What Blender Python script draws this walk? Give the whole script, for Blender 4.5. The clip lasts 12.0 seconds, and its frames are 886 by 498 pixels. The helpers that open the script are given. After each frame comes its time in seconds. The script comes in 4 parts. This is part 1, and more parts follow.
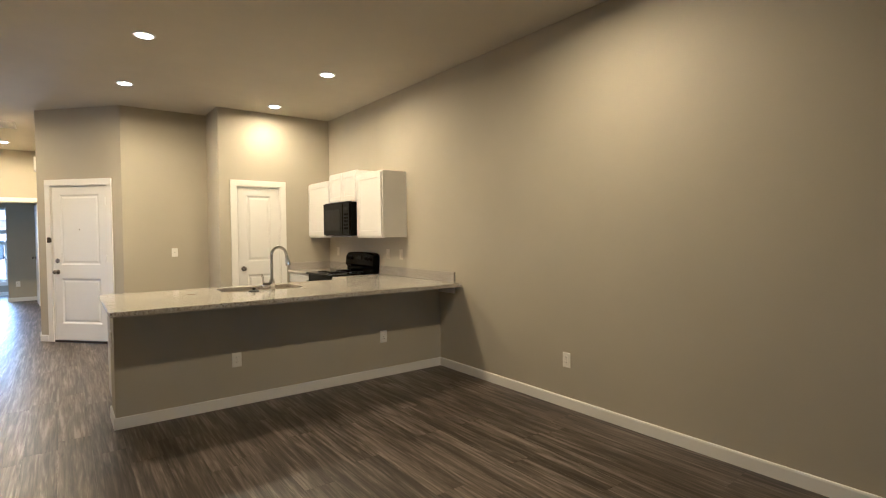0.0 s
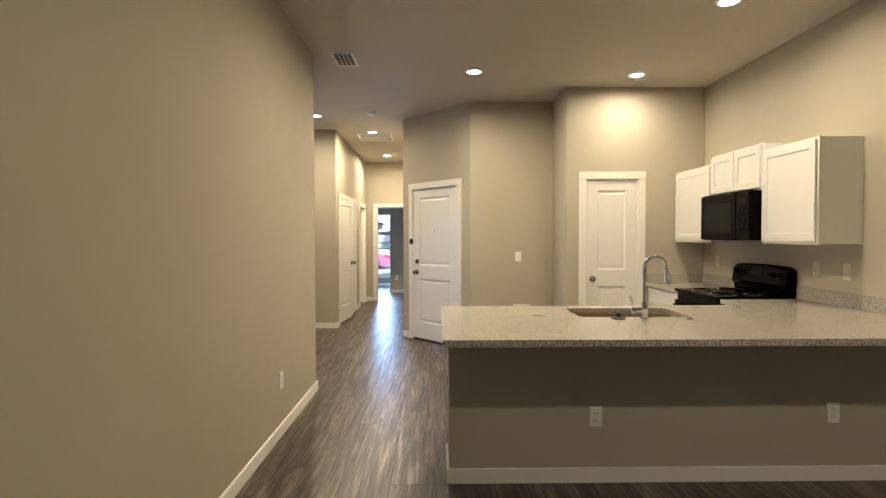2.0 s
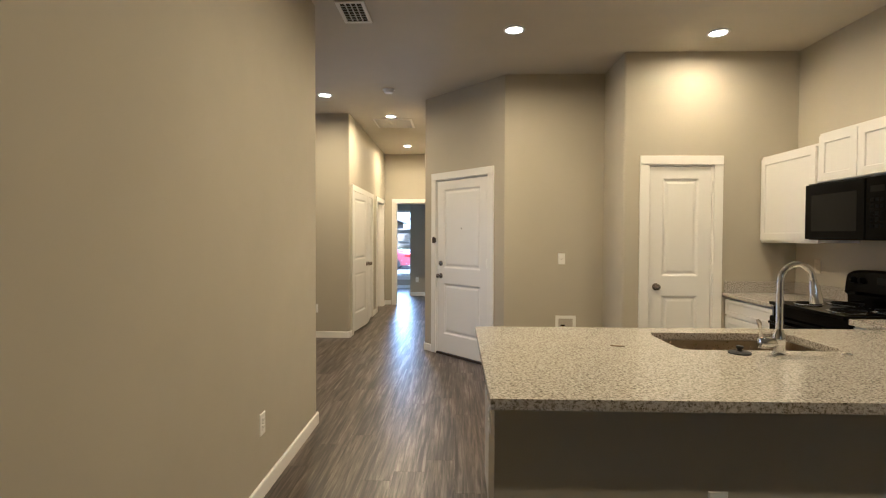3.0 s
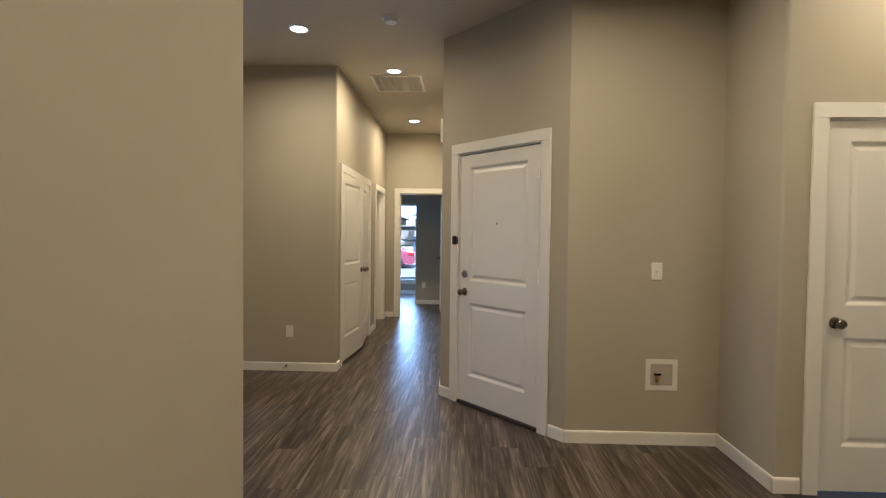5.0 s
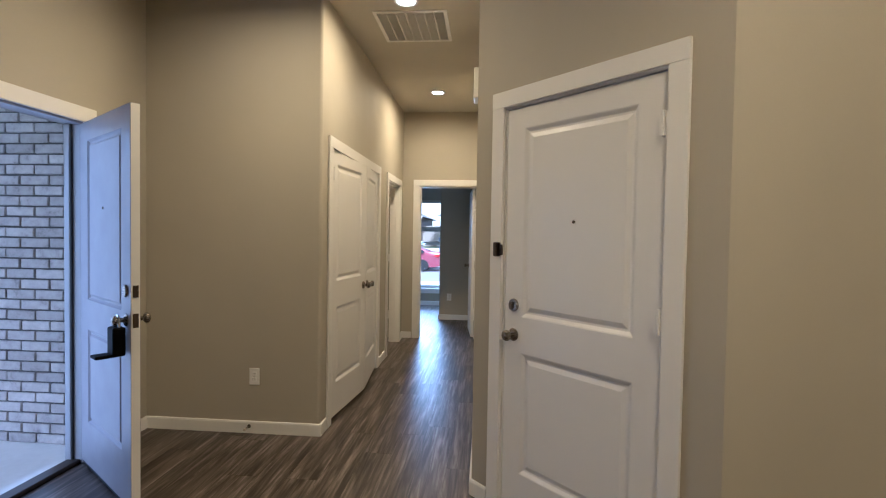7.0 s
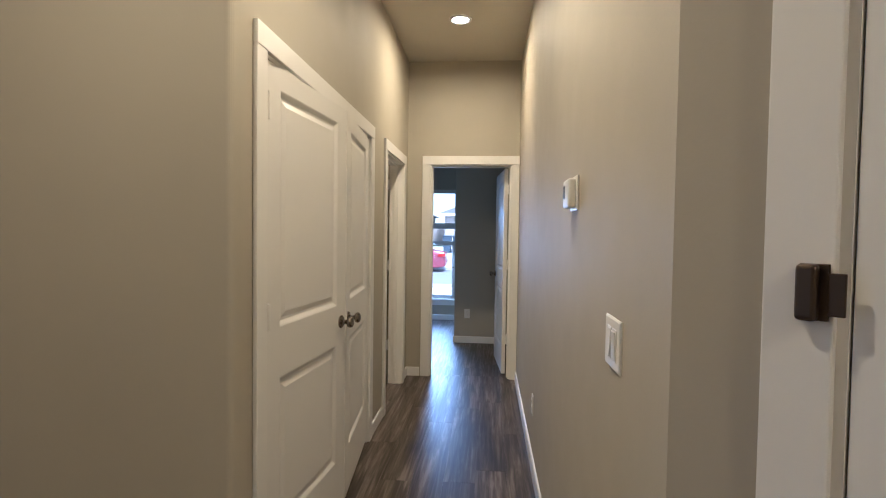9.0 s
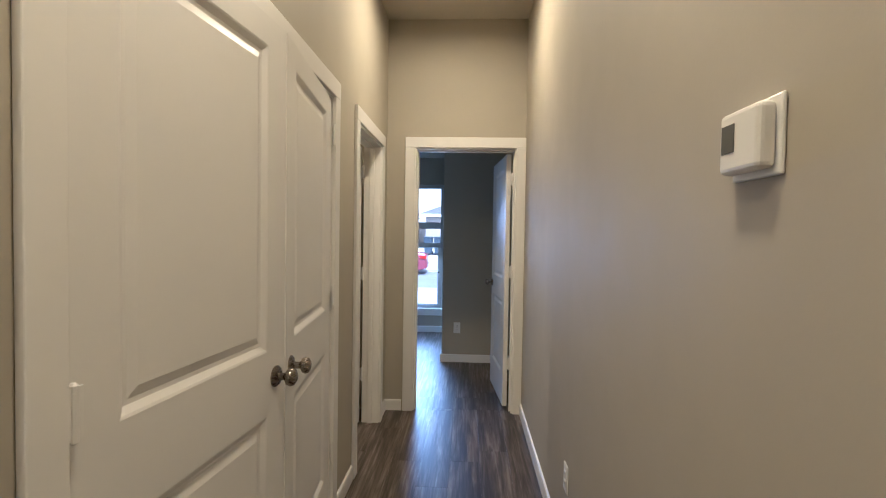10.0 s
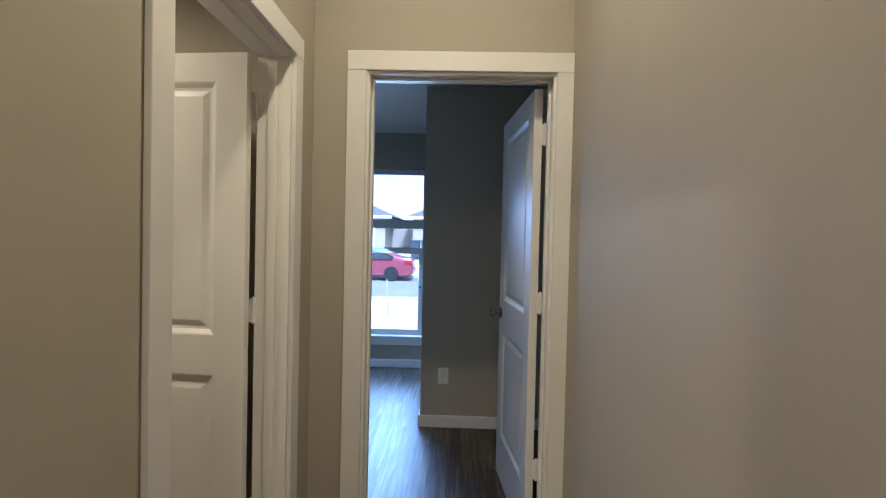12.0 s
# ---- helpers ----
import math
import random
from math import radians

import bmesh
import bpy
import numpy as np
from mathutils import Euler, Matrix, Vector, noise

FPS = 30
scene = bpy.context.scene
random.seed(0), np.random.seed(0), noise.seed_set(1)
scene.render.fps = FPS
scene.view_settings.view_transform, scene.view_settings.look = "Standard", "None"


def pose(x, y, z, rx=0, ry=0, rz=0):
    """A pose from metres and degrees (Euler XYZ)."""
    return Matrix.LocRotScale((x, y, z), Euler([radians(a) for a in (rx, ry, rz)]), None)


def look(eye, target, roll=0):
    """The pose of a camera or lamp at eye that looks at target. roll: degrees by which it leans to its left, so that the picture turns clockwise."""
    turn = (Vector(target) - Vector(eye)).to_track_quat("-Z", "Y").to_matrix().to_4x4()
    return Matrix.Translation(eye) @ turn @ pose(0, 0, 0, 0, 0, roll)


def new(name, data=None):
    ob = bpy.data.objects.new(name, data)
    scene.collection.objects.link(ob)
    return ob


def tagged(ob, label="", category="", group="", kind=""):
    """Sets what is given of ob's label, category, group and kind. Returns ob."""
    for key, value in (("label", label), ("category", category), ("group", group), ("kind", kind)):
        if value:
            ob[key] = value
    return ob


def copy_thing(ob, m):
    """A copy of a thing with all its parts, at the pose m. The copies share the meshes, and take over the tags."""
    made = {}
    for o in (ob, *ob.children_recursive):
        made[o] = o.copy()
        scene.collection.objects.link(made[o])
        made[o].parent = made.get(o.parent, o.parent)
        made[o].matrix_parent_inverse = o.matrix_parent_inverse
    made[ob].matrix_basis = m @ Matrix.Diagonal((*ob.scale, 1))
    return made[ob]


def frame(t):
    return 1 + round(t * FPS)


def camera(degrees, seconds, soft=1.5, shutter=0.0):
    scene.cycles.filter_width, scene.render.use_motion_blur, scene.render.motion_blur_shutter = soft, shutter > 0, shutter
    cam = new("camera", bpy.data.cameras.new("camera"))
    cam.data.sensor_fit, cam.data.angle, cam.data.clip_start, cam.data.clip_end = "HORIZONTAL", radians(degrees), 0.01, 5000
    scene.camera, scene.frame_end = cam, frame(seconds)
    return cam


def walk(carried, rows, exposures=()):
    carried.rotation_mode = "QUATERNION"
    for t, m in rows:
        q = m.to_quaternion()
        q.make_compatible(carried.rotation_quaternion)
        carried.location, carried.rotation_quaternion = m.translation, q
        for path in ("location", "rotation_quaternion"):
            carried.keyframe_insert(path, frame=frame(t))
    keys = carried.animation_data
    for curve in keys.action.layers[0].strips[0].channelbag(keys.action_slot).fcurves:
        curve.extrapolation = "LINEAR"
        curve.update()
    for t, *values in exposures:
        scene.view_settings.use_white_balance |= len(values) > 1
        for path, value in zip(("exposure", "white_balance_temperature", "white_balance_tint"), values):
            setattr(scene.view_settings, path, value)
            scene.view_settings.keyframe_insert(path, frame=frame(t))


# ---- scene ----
import itertools

cam = camera(82.1, 12.0, soft=1.15)
PATH = [
    (0, (0.061, -0.343, 1.391), (1.257, 1.259, 1.329), -0.5),
    (0.5, (0.215, -0.039, 1.404), (1.06, 1.773, 1.346), -0.6),
    (1, (0.296, 0.29, 1.411), (0.795, 2.226, 1.354), -0.6),
    (1.5, (0.307, 0.664, 1.401), (0.525, 2.651, 1.35), -0.2),
    (2, (0.259, 1.089, 1.404), (0.286, 3.088, 1.357), -0.1),
    (2.5, (0.248, 1.558, 1.412), (0.223, 3.557, 1.358), -0.0),
    (3, (0.186, 2.047, 1.388), (0.132, 4.046, 1.339), 0.2),
    (3.5, (0.128, 2.52, 1.373), (0.067, 4.518, 1.322), 0.3),
    (5.5, (-0.084, 4.315, 1.403), (-0.15, 6.313, 1.342), 0.8),
    (6, (-0.092, 4.722, 1.403), (-0.169, 6.72, 1.346), 0.8),
    (6.5, (-0.071, 5.14, 1.423), (-0.183, 7.136, 1.361), 0.7),
    (7, (-0.144, 5.521, 1.417), (-0.312, 7.513, 1.359), 0.9),
    (9, (-0.492, 7.439, 1.414), (-0.666, 9.43, 1.347), 0.8),
    (9.5, (-0.584, 7.925, 1.4), (-0.747, 9.917, 1.333), 1.0),
    (10, (-0.637, 8.393, 1.401), (-0.733, 10.39, 1.34), 0.9),
    (10.5, (-0.66, 8.878, 1.389), (-0.713, 10.877, 1.331), 0.9),
    (11, (-0.695, 9.35, 1.414), (-0.736, 11.349, 1.355), 0.7),
    (11.5, (-0.644, 9.815, 1.394), (-0.686, 11.814, 1.347), 1.3),
    (12, (-0.665, 10.239, 1.38), (-0.717, 12.238, 1.335), 1.3),
]
walk(cam, [(t, look(eye, target, roll)) for t, eye, target, roll in PATH], [(t, s, k, tint) for t, s, k, tint in ((0, 2.4, 4680, 11), (1.5, 2.32, 4680, 11), (2.5, 2.06, 4680, 11), (3.5, 1.93, 4680, 11), (5.5, 1.38, 4620, 12), (7, 1.4, 4550, 14), (9, 1.36, 4420, 14.5), (10.5, 1.17, 4400, 14), (11, 1.02, 4370, 13.2), (11.5, 1.0, 4340, 12.5), (12, 1.04, 4330, 12.5))])

# ---------- world, daylight, exposure ----------
world = bpy.data.worlds.new("sky")
scene.world = world
world.use_nodes = True
wn = world.node_tree
sky = wn.nodes.new("ShaderNodeTexSky")
sky.sky_type, sky.sun_disc = "NISHITA", False
sky.sun_elevation, sky.sun_rotation = radians(50), radians(200)
wn.nodes["Background"].inputs["Strength"].default_value = 0.15
haze = wn.nodes.new("ShaderNodeHueSaturation")
haze.inputs["Saturation"].default_value, haze.inputs["Value"].default_value = 0.6, 1.0
wn.links.new(sky.outputs[0], haze.inputs["Color"])
wn.links.new(haze.outputs[0], wn.nodes["Background"].inputs["Color"])
sun = new("sun", bpy.data.lights.new("sun", "SUN"))
sun.data.energy, sun.data.angle, sun.data.color = 3.2, radians(12), (1.0, 0.96, 0.9)
sun.matrix_world = look((0, 0, 30), (-10.5, 21.2, 0.0))

# the sky's light through the bedroom window and the front doorway
for nm, m4, wd, ht, power, tone in (
    ("window_daylight", look((-1.47, 15.68, 1.2), (-1.85, 14.85, 0.35)), 0.85, 1.6, 28.0, (0.64, 0.80, 1.0)),
    ("door_daylight", look((-2.69, 7.945, 1.03), (-1.7, 7.93, 0.97)), 0.80, 1.96, 2.0, (0.62, 0.76, 1.0)),
    # added faint fill from the south, with no known source
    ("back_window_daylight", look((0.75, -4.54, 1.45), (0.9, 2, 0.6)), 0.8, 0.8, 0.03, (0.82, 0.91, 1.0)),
):
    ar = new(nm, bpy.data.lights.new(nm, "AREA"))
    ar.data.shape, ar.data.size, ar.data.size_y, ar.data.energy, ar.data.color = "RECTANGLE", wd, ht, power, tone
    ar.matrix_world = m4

CAN_POWER, CAN_COLOR = 6.8, (1.0, 0.66, 0.285)

# ---------- materials ----------
def material(name, base=(0.5, 0.5, 0.5), rough=0.5, metal=0.0, spec=0.5):
    m = bpy.data.materials.new(name)
    m.use_nodes = True
    b = m.node_tree.nodes["Principled BSDF"]
    b.inputs["Base Color"].default_value = (*base, 1)
    b.inputs["Roughness"].default_value = rough
    b.inputs["Metallic"].default_value = metal
    b.inputs["Specular IOR Level"].default_value = spec
    return m


def bits(m):
    t = m.node_tree
    return t, t.nodes["Principled BSDF"]


def node(t, kind, **inputs):
    n = t.nodes.new(kind)
    for k, v in inputs.items():
        n.inputs[k.replace("_", " ")].default_value = v
    return n


def coords(t, where="Object", scale=(1, 1, 1), wobble=0.0):
    c = t.nodes.new("ShaderNodeTexCoord")
    mp = t.nodes.new("ShaderNodeMapping")
    mp.inputs["Scale"].default_value = scale
    if where == "World":
        g = t.nodes.new("ShaderNodeNewGeometry")
        t.links.new(g.outputs["Position"], mp.inputs["Vector"])
    else:
        t.links.new(c.outputs[where], mp.inputs["Vector"])
    return mp.outputs[0]


def ramp(t, source, stops):
    r = t.nodes.new("ShaderNodeValToRGB")
    e = r.color_ramp.elements
    while len(e) < len(stops):
        e.new(0.5)
    for el, (p, c) in zip(e, stops):
        el.position = p
        el.color = (*c, 1) if len(c) == 3 else c
    t.links.new(source, r.inputs[0])
    return r.outputs[0]


def noise_of(t, vec, scale, detail=4.0, rough=0.55, distortion=0.0):
    n = node(t, "ShaderNodeTexNoise", Scale=scale, Detail=detail, Roughness=rough, Distortion=distortion)
    t.links.new(vec, n.inputs["Vector"])
    return n.outputs["Fac"]


def bump(t, b, height, strength=0.2, distance=0.001, before=None):
    n = node(t, "ShaderNodeBump", Strength=strength, Distance=distance)
    t.links.new(height, n.inputs["Height"])
    if before is not None:
        t.links.new(before, n.inputs["Normal"])
    t.links.new(n.outputs[0], b.inputs["Normal"])
    return n.outputs[0]


def mix(t, fac, a, c, mode="MIX"):
    n = t.nodes.new("ShaderNodeMix")
    n.data_type, n.blend_type = "RGBA", mode
    for sock, v in ((n.inputs[0], fac), (n.inputs[6], a), (n.inputs[7], c)):
        if isinstance(v, (int, float)):
            sock.default_value = v
        elif isinstance(v, tuple):
            sock.default_value = (*v, 1)
        else:
            t.links.new(v, sock)
    return n.outputs[2]


def painted(name, base, rough, peel=0.25, blotch=0.05, spec=0.4):
    """Rolled wall paint: orange-peel relief and a faint unevenness."""
    m = material(name, base, rough, spec=spec)
    t, b = bits(m)
    w = coords(t, "World")
    big = noise_of(t, w, 1.3, 3)
    fine = noise_of(t, w, 95, 2)
    lo = tuple(c * (1 - blotch) for c in base)
    hi = tuple(c * (1 + blotch) for c in base)
    t.links.new(ramp(t, big, [(0.3, lo), (0.7, hi)]), b.inputs["Base Color"])
    t.links.new(ramp(t, noise_of(t, w, 6, 4), [(0.3, (rough - 0.06,) * 3), (0.7, (rough + 0.06,) * 3)]), b.inputs["Roughness"])
    bump(t, b, fine, peel, 0.0015)
    return m


WALL = painted("greige_wall_paint", (0.441, 0.4075, 0.327), 0.62, 0.13, 0.03, 0.2)
CEIL = painted("greige_ceiling_paint", (0.512, 0.475, 0.392), 0.7, 0.3, 0.03)
TRIM = painted("white_trim_enamel", (0.80, 0.785, 0.75), 0.38, 0.06, 0.015, 0.5)
DOORPAINT = painted("white_door_enamel", (0.78, 0.765, 0.735), 0.36, 0.05, 0.015, 0.5)
CABPAINT = painted("white_cabinet_enamel", (0.72, 0.71, 0.69), 0.4, 0.05, 0.015, 0.5)
# front door face: colour darkened to offset the doorway lamp's light
STEELDOOR = painted("darkened_steel_door", (0.26, 0.25, 0.28), 0.4, 0.05, 0.02, 0.5)
PLASTIC = material("white_switch_plastic", (0.80, 0.79, 0.75), 0.3)
# near-black that stands for the shade inside slots and openings
HOLESHADE = material("hole_shade", (0.03, 0.03, 0.03), 0.6)
BLACKGLOSS = material("black_appliance_enamel", (0.002, 0.002, 0.002), 0.15, spec=0.045)
BLACKMATTE = material("black_plastic", (0.003, 0.003, 0.003), 0.5, spec=0.03)
GLASSDARK = material("tinted_oven_glass", (0.009, 0.009, 0.0085), 0.14, spec=0.08)
CHROME = material("chrome", (0.80, 0.80, 0.80), 0.035, 1.0)
BRONZE = material("dark_bronze_metal", (0.10, 0.075, 0.055), 0.4, 1.0)
THRESHOLD = material("dark_bronze_threshold", (0.045, 0.032, 0.024), 0.45, 0.5)
# white plates above the counter: cabinet shade is put into this colour
SHADEDPLASTIC = material("shaded_white_plastic", (0.60, 0.55, 0.45), 0.35)
RUBBER = material("black_rubber", (0.012, 0.012, 0.012), 0.7)
JOINT = material("floor_underlay", (0.035, 0.03, 0.027), 0.8)
GRILLE = painted("white_vent_enamel", (0.74, 0.72, 0.68), 0.4, 0.03, 0.02)
VINYLFRAME = material("almond_window_vinyl", (0.62, 0.62, 0.60), 0.4)
# mortar grey, darkened to carry the deep shade of the brick joints
MORTAR = painted("darkened_grey_mortar", (0.095, 0.092, 0.095), 0.9, 0.8, 0.12)


def brushed(name, base, rough, along):
    m = material(name, base, rough, 1.0)
    t, b = bits(m)
    v = coords(t, "Object", along)
    n = noise_of(t, v, 60, 3)
    t.links.new(ramp(t, n, [(0.2, (rough - 0.08,) * 3), (0.8, (rough + 0.12,) * 3)]), b.inputs["Roughness"])
    return m


NICKEL = brushed("satin_nickel", (0.27, 0.235, 0.195), 0.24, (1, 1, 6))
STEEL = brushed("brushed_stainless", (0.40, 0.34, 0.255), 0.30, (1, 14, 1))


def granite():
    m = material("speckled_cream_granite", (0.6, 0.55, 0.46), 0.12)
    t, b = bits(m)
    v = coords(t, "World", (1.0, 1.1, 1.0))
    flow = noise_of(t, v, 4, 3)
    c1 = noise_of(t, v, 112, 4, 0.65, 0.4)
    base = ramp(t, c1, [(0.33, (0.07, 0.06, 0.052)), (0.41, (0.22, 0.195, 0.165)), (0.475, (0.38, 0.352, 0.308)), (0.60, (0.54, 0.515, 0.47))])
    vo = node(t, "ShaderNodeTexVoronoi", Scale=135.0)
    t.links.new(v, vo.inputs["Vector"])
    spots = ramp(t, vo.outputs["Distance"], [(0.20, (1, 1, 1)), (0.34, (0, 0, 0))])
    pick = ramp(t, noise_of(t, v, 48, 2), [(0.52, (0, 0, 0)), (0.60, (1, 1, 1))])
    dark = mix(t, 1.0, spots, pick, "MULTIPLY")
    col = mix(t, dark, base, (0.045, 0.038, 0.034))
    col = mix(t, ramp(t, flow, [(0.35, (0, 0, 0)), (0.7, (0.2, 0.2, 0.2))]), col, (0.43, 0.39, 0.335))
    t.links.new(col, b.inputs["Base Color"])
    t.links.new(ramp(t, c1, [(0.3, (0.10,) * 3), (0.7, (0.17,) * 3)]), b.inputs["Roughness"])
    return m


GRANITE = granite()


def plank_material():
    m = material("grey_brown_vinyl_plank", (0.15, 0.12, 0.1), 0.36)
    t, b = bits(m)
    info = t.nodes.new("ShaderNodeObjectInfo")
    geo = t.nodes.new("ShaderNodeNewGeometry")
    c = t.nodes.new("ShaderNodeTexCoord")
    shift = t.nodes.new("ShaderNodeVectorMath")
    shift.operation = "SCALE"
    shift.inputs[0].default_value = (37.0, 91.0, 13.0)
    add = t.nodes.new("ShaderNodeMath")
    t.links.new(info.outputs["Random"], add.inputs[0])
    t.links.new(geo.outputs["Random Per Island"], add.inputs[1])
    t.links.new(add.outputs[0], shift.inputs["Scale"])
    pos = t.nodes.new("ShaderNodeVectorMath")
    pos.operation = "ADD"
    t.links.new(c.outputs["Object"], pos.inputs[0])
    t.links.new(shift.outputs[0], pos.inputs[1])

    def stretched(sc):
        mp = t.nodes.new("ShaderNodeMapping")
        mp.inputs["Scale"].default_value = sc
        t.links.new(pos.outputs[0], mp.inputs["Vector"])
        return mp.outputs[0]

    broad = noise_of(t, stretched((9, 0.8, 1)), 1.6, 4, 0.6, 0.7)
    streak = noise_of(t, stretched((25, 1.05, 1)), 2.0, 5, 0.62, 0.6)
    fine = noise_of(t, stretched((120, 7, 1)), 2.0, 3, 0.6)
    both = t.nodes.new("ShaderNodeMath")
    both.operation = "MULTIPLY_ADD"
    both.inputs[1].default_value = 0.50
    wide = t.nodes.new("ShaderNodeMath")
    wide.operation = "MULTIPLY"
    wide.inputs[1].default_value = 0.46
    t.links.new(streak, wide.inputs[0])
    t.links.new(broad, both.inputs[0])
    t.links.new(wide.outputs[0], both.inputs[2])
    col = ramp(t, both.outputs[0], [(0.39, (0.020, 0.0145, 0.0113)), (0.455, (0.046, 0.035, 0.0275)), (0.52, (0.092, 0.072, 0.0585)), (0.60, (0.190, 0.163, 0.141))])
    col = mix(t, 0.16, col, ramp(t, fine, [(0.3, (0.22,) * 3), (0.7, (0.78,) * 3)]), "OVERLAY")
    tone = ramp(t, add.outputs[0], [(0.0, (0.86,) * 3), (0.5, (0.98, 0.97, 0.96)), (1.0, (1.08, 1.07, 1.06))])
    col = mix(t, 1.0, col, tone, "MULTIPLY")
    t.links.new(col, b.inputs["Base Color"])
    t.links.new(ramp(t, streak, [(0.3, (0.42,) * 3), (0.7, (0.30,) * 3)]), b.inputs["Roughness"])
    bump(t, b, streak, 0.18, 0.0012)
    return m


PLANK = plank_material()


def brick_material():
    m = material("whitewashed_brick", (0.5, 0.48, 0.47), 0.85)
    t, b = bits(m)
    info = t.nodes.new("ShaderNodeObjectInfo")
    w = coords(t, "World")
    n = noise_of(t, w, 16, 6, 0.65)
    col = ramp(t, n, [(0.28, (0.22, 0.205, 0.208)), (0.42, (0.37, 0.35, 0.354)), (0.72, (0.49, 0.47, 0.472))])
    col = mix(t, 1.0, col, ramp(t, info.outputs["Random"], [(0, (0.78, 0.76, 0.76)), (1, (1.08, 1.06, 1.05))]), "MULTIPLY")
    t.links.new(col, b.inputs["Base Color"])
    bump(t, b, noise_of(t, w, 90, 5), 0.7, 0.004)
    return m


BRICK = brick_material()


def mottled(name, a, c, scale, rough, relief=0.3, dist=0.003, stretch=(1, 1, 1)):
    m = material(name, a, rough)
    t, b = bits(m)
    w = coords(t, "World", stretch)
    n = noise_of(t, w, scale, 6, 0.6)
    n2 = noise_of(t, w, scale * 11, 4)
    col = mix(t, 0.3, ramp(t, n, [(0.3, a), (0.7, c)]), ramp(t, n2, [(0.3, a), (0.7, c)]))
    t.links.new(col, b.inputs["Base Color"])
    bump(t, b, n2, relief, dist)
    return m


CONCRETE = mottled("pale_concrete", (0.56, 0.55, 0.53), (0.68, 0.67, 0.65), 2.0, 0.85)
ASPHALT = mottled("pale_worn_concrete_road", (0.26, 0.26, 0.255), (0.36, 0.36, 0.35), 1.0, 0.9)
LAWN = mottled("short_lawn", (0.05, 0.085, 0.03), (0.11, 0.13, 0.05), 1.5, 0.95, 0.8, 0.02)
SHINGLE = mottled("grey_roof_shingles", (0.13, 0.125, 0.12), (0.22, 0.21, 0.2), 3.0, 0.9, stretch=(1, 1, 6))
FARBRICK = mottled("far_tan_brick", (0.36, 0.31, 0.27), (0.48, 0.43, 0.38), 5.0, 0.9, stretch=(1, 1, 3))
CARPAINT = material("red_car_paint", (0.26, 0.05, 0.07), 0.25, 0.3)
CARGLASS = material("dark_car_glass", (0.02, 0.025, 0.03), 0.08)
TYRE = material("tyre_rubber", (0.02, 0.02, 0.02), 0.8)
ALLOY = material("alloy_rim", (0.5, 0.5, 0.52), 0.3, 0.9)
BIN = material("blue_grey_bin_plastic", (0.05, 0.07, 0.09), 0.55)
SURFACEGLASS = bpy.data.materials.new("clear_window_glass")
SURFACEGLASS.use_nodes = True
_t = SURFACEGLASS.node_tree
_t.nodes.remove(_t.nodes["Principled BSDF"])
_tr, _gl, _mx, _fr = (_t.nodes.new("ShaderNodeBsdfTransparent"), _t.nodes.new("ShaderNodeBsdfGlossy"), _t.nodes.new("ShaderNodeMixShader"), _t.nodes.new("ShaderNodeFresnel"))
_gl.inputs["Roughness"].default_value = 0.02
_t.links.new(_fr.outputs[0], _mx.inputs[0])
_t.links.new(_tr.outputs[0], _mx.inputs[1])
_t.links.new(_gl.outputs[0], _mx.inputs[2])
_t.links.new(_mx.outputs[0], _t.nodes["Material Output"].inputs["Surface"])
LAMPGLOW = bpy.data.materials.new("glowing_lamp_diffuser")
LAMPGLOW.use_nodes = True
_b = LAMPGLOW.node_tree.nodes["Principled BSDF"]
_b.inputs["Base Color"].default_value = (0.9, 0.88, 0.8, 1)
_b.inputs["Emission Color"].default_value = (1.0, 0.86, 0.62, 1)
_b.inputs["Emission Strength"].default_value = 9.0

# ---------- mesh helpers ----------
def part(name, bm, mat, parent=None, label="", smooth=False):
    """Links a bmesh as one mesh object, under a thing or a part if one is given."""
    bmesh.ops.recalc_face_normals(bm, faces=bm.faces)
    me = bpy.data.meshes.new(name)
    bm.to_mesh(me)
    bm.free()
    if smooth:
        me.shade_smooth()
        me.set_sharp_from_angle(angle=radians(40))
    me.materials.append(mat)
    ob = new(name, me)
    if parent is not None:
        ob.parent = parent
    if label:
        tagged(ob, label)
    return ob


def thing(name, m=None, label="", category="", group="", kind=""):
    e = new(name)
    e.empty_display_size = 0.1
    if m is not None:
        e.matrix_world = m
    return tagged(e, label, category, group, kind)


def bx(bm, x0, x1, y0, y1, z0, z1, r=0.0, seg=2):
    m = Matrix.LocRotScale(((x0 + x1) / 2, (y0 + y1) / 2, (z0 + z1) / 2), None, (abs(x1 - x0), abs(y1 - y0), abs(z1 - z0)))
    vs = bmesh.ops.create_cube(bm, size=1, matrix=m)["verts"]
    if r > 0:
        es = list({e for v in vs for e in v.link_edges})
        bmesh.ops.bevel(bm, geom=es, offset=r, segments=seg, affect="EDGES", profile=0.5)
    return bm


def box(x0, x1, y0, y1, z0, z1, r=0.0, seg=2):
    return bx(bmesh.new(), x0, x1, y0, y1, z0, z1, r, seg)


AXES = {"z": Matrix(), "x": Matrix.Rotation(radians(90), 4, "Y"), "y": Matrix.Rotation(radians(-90), 4, "X")}


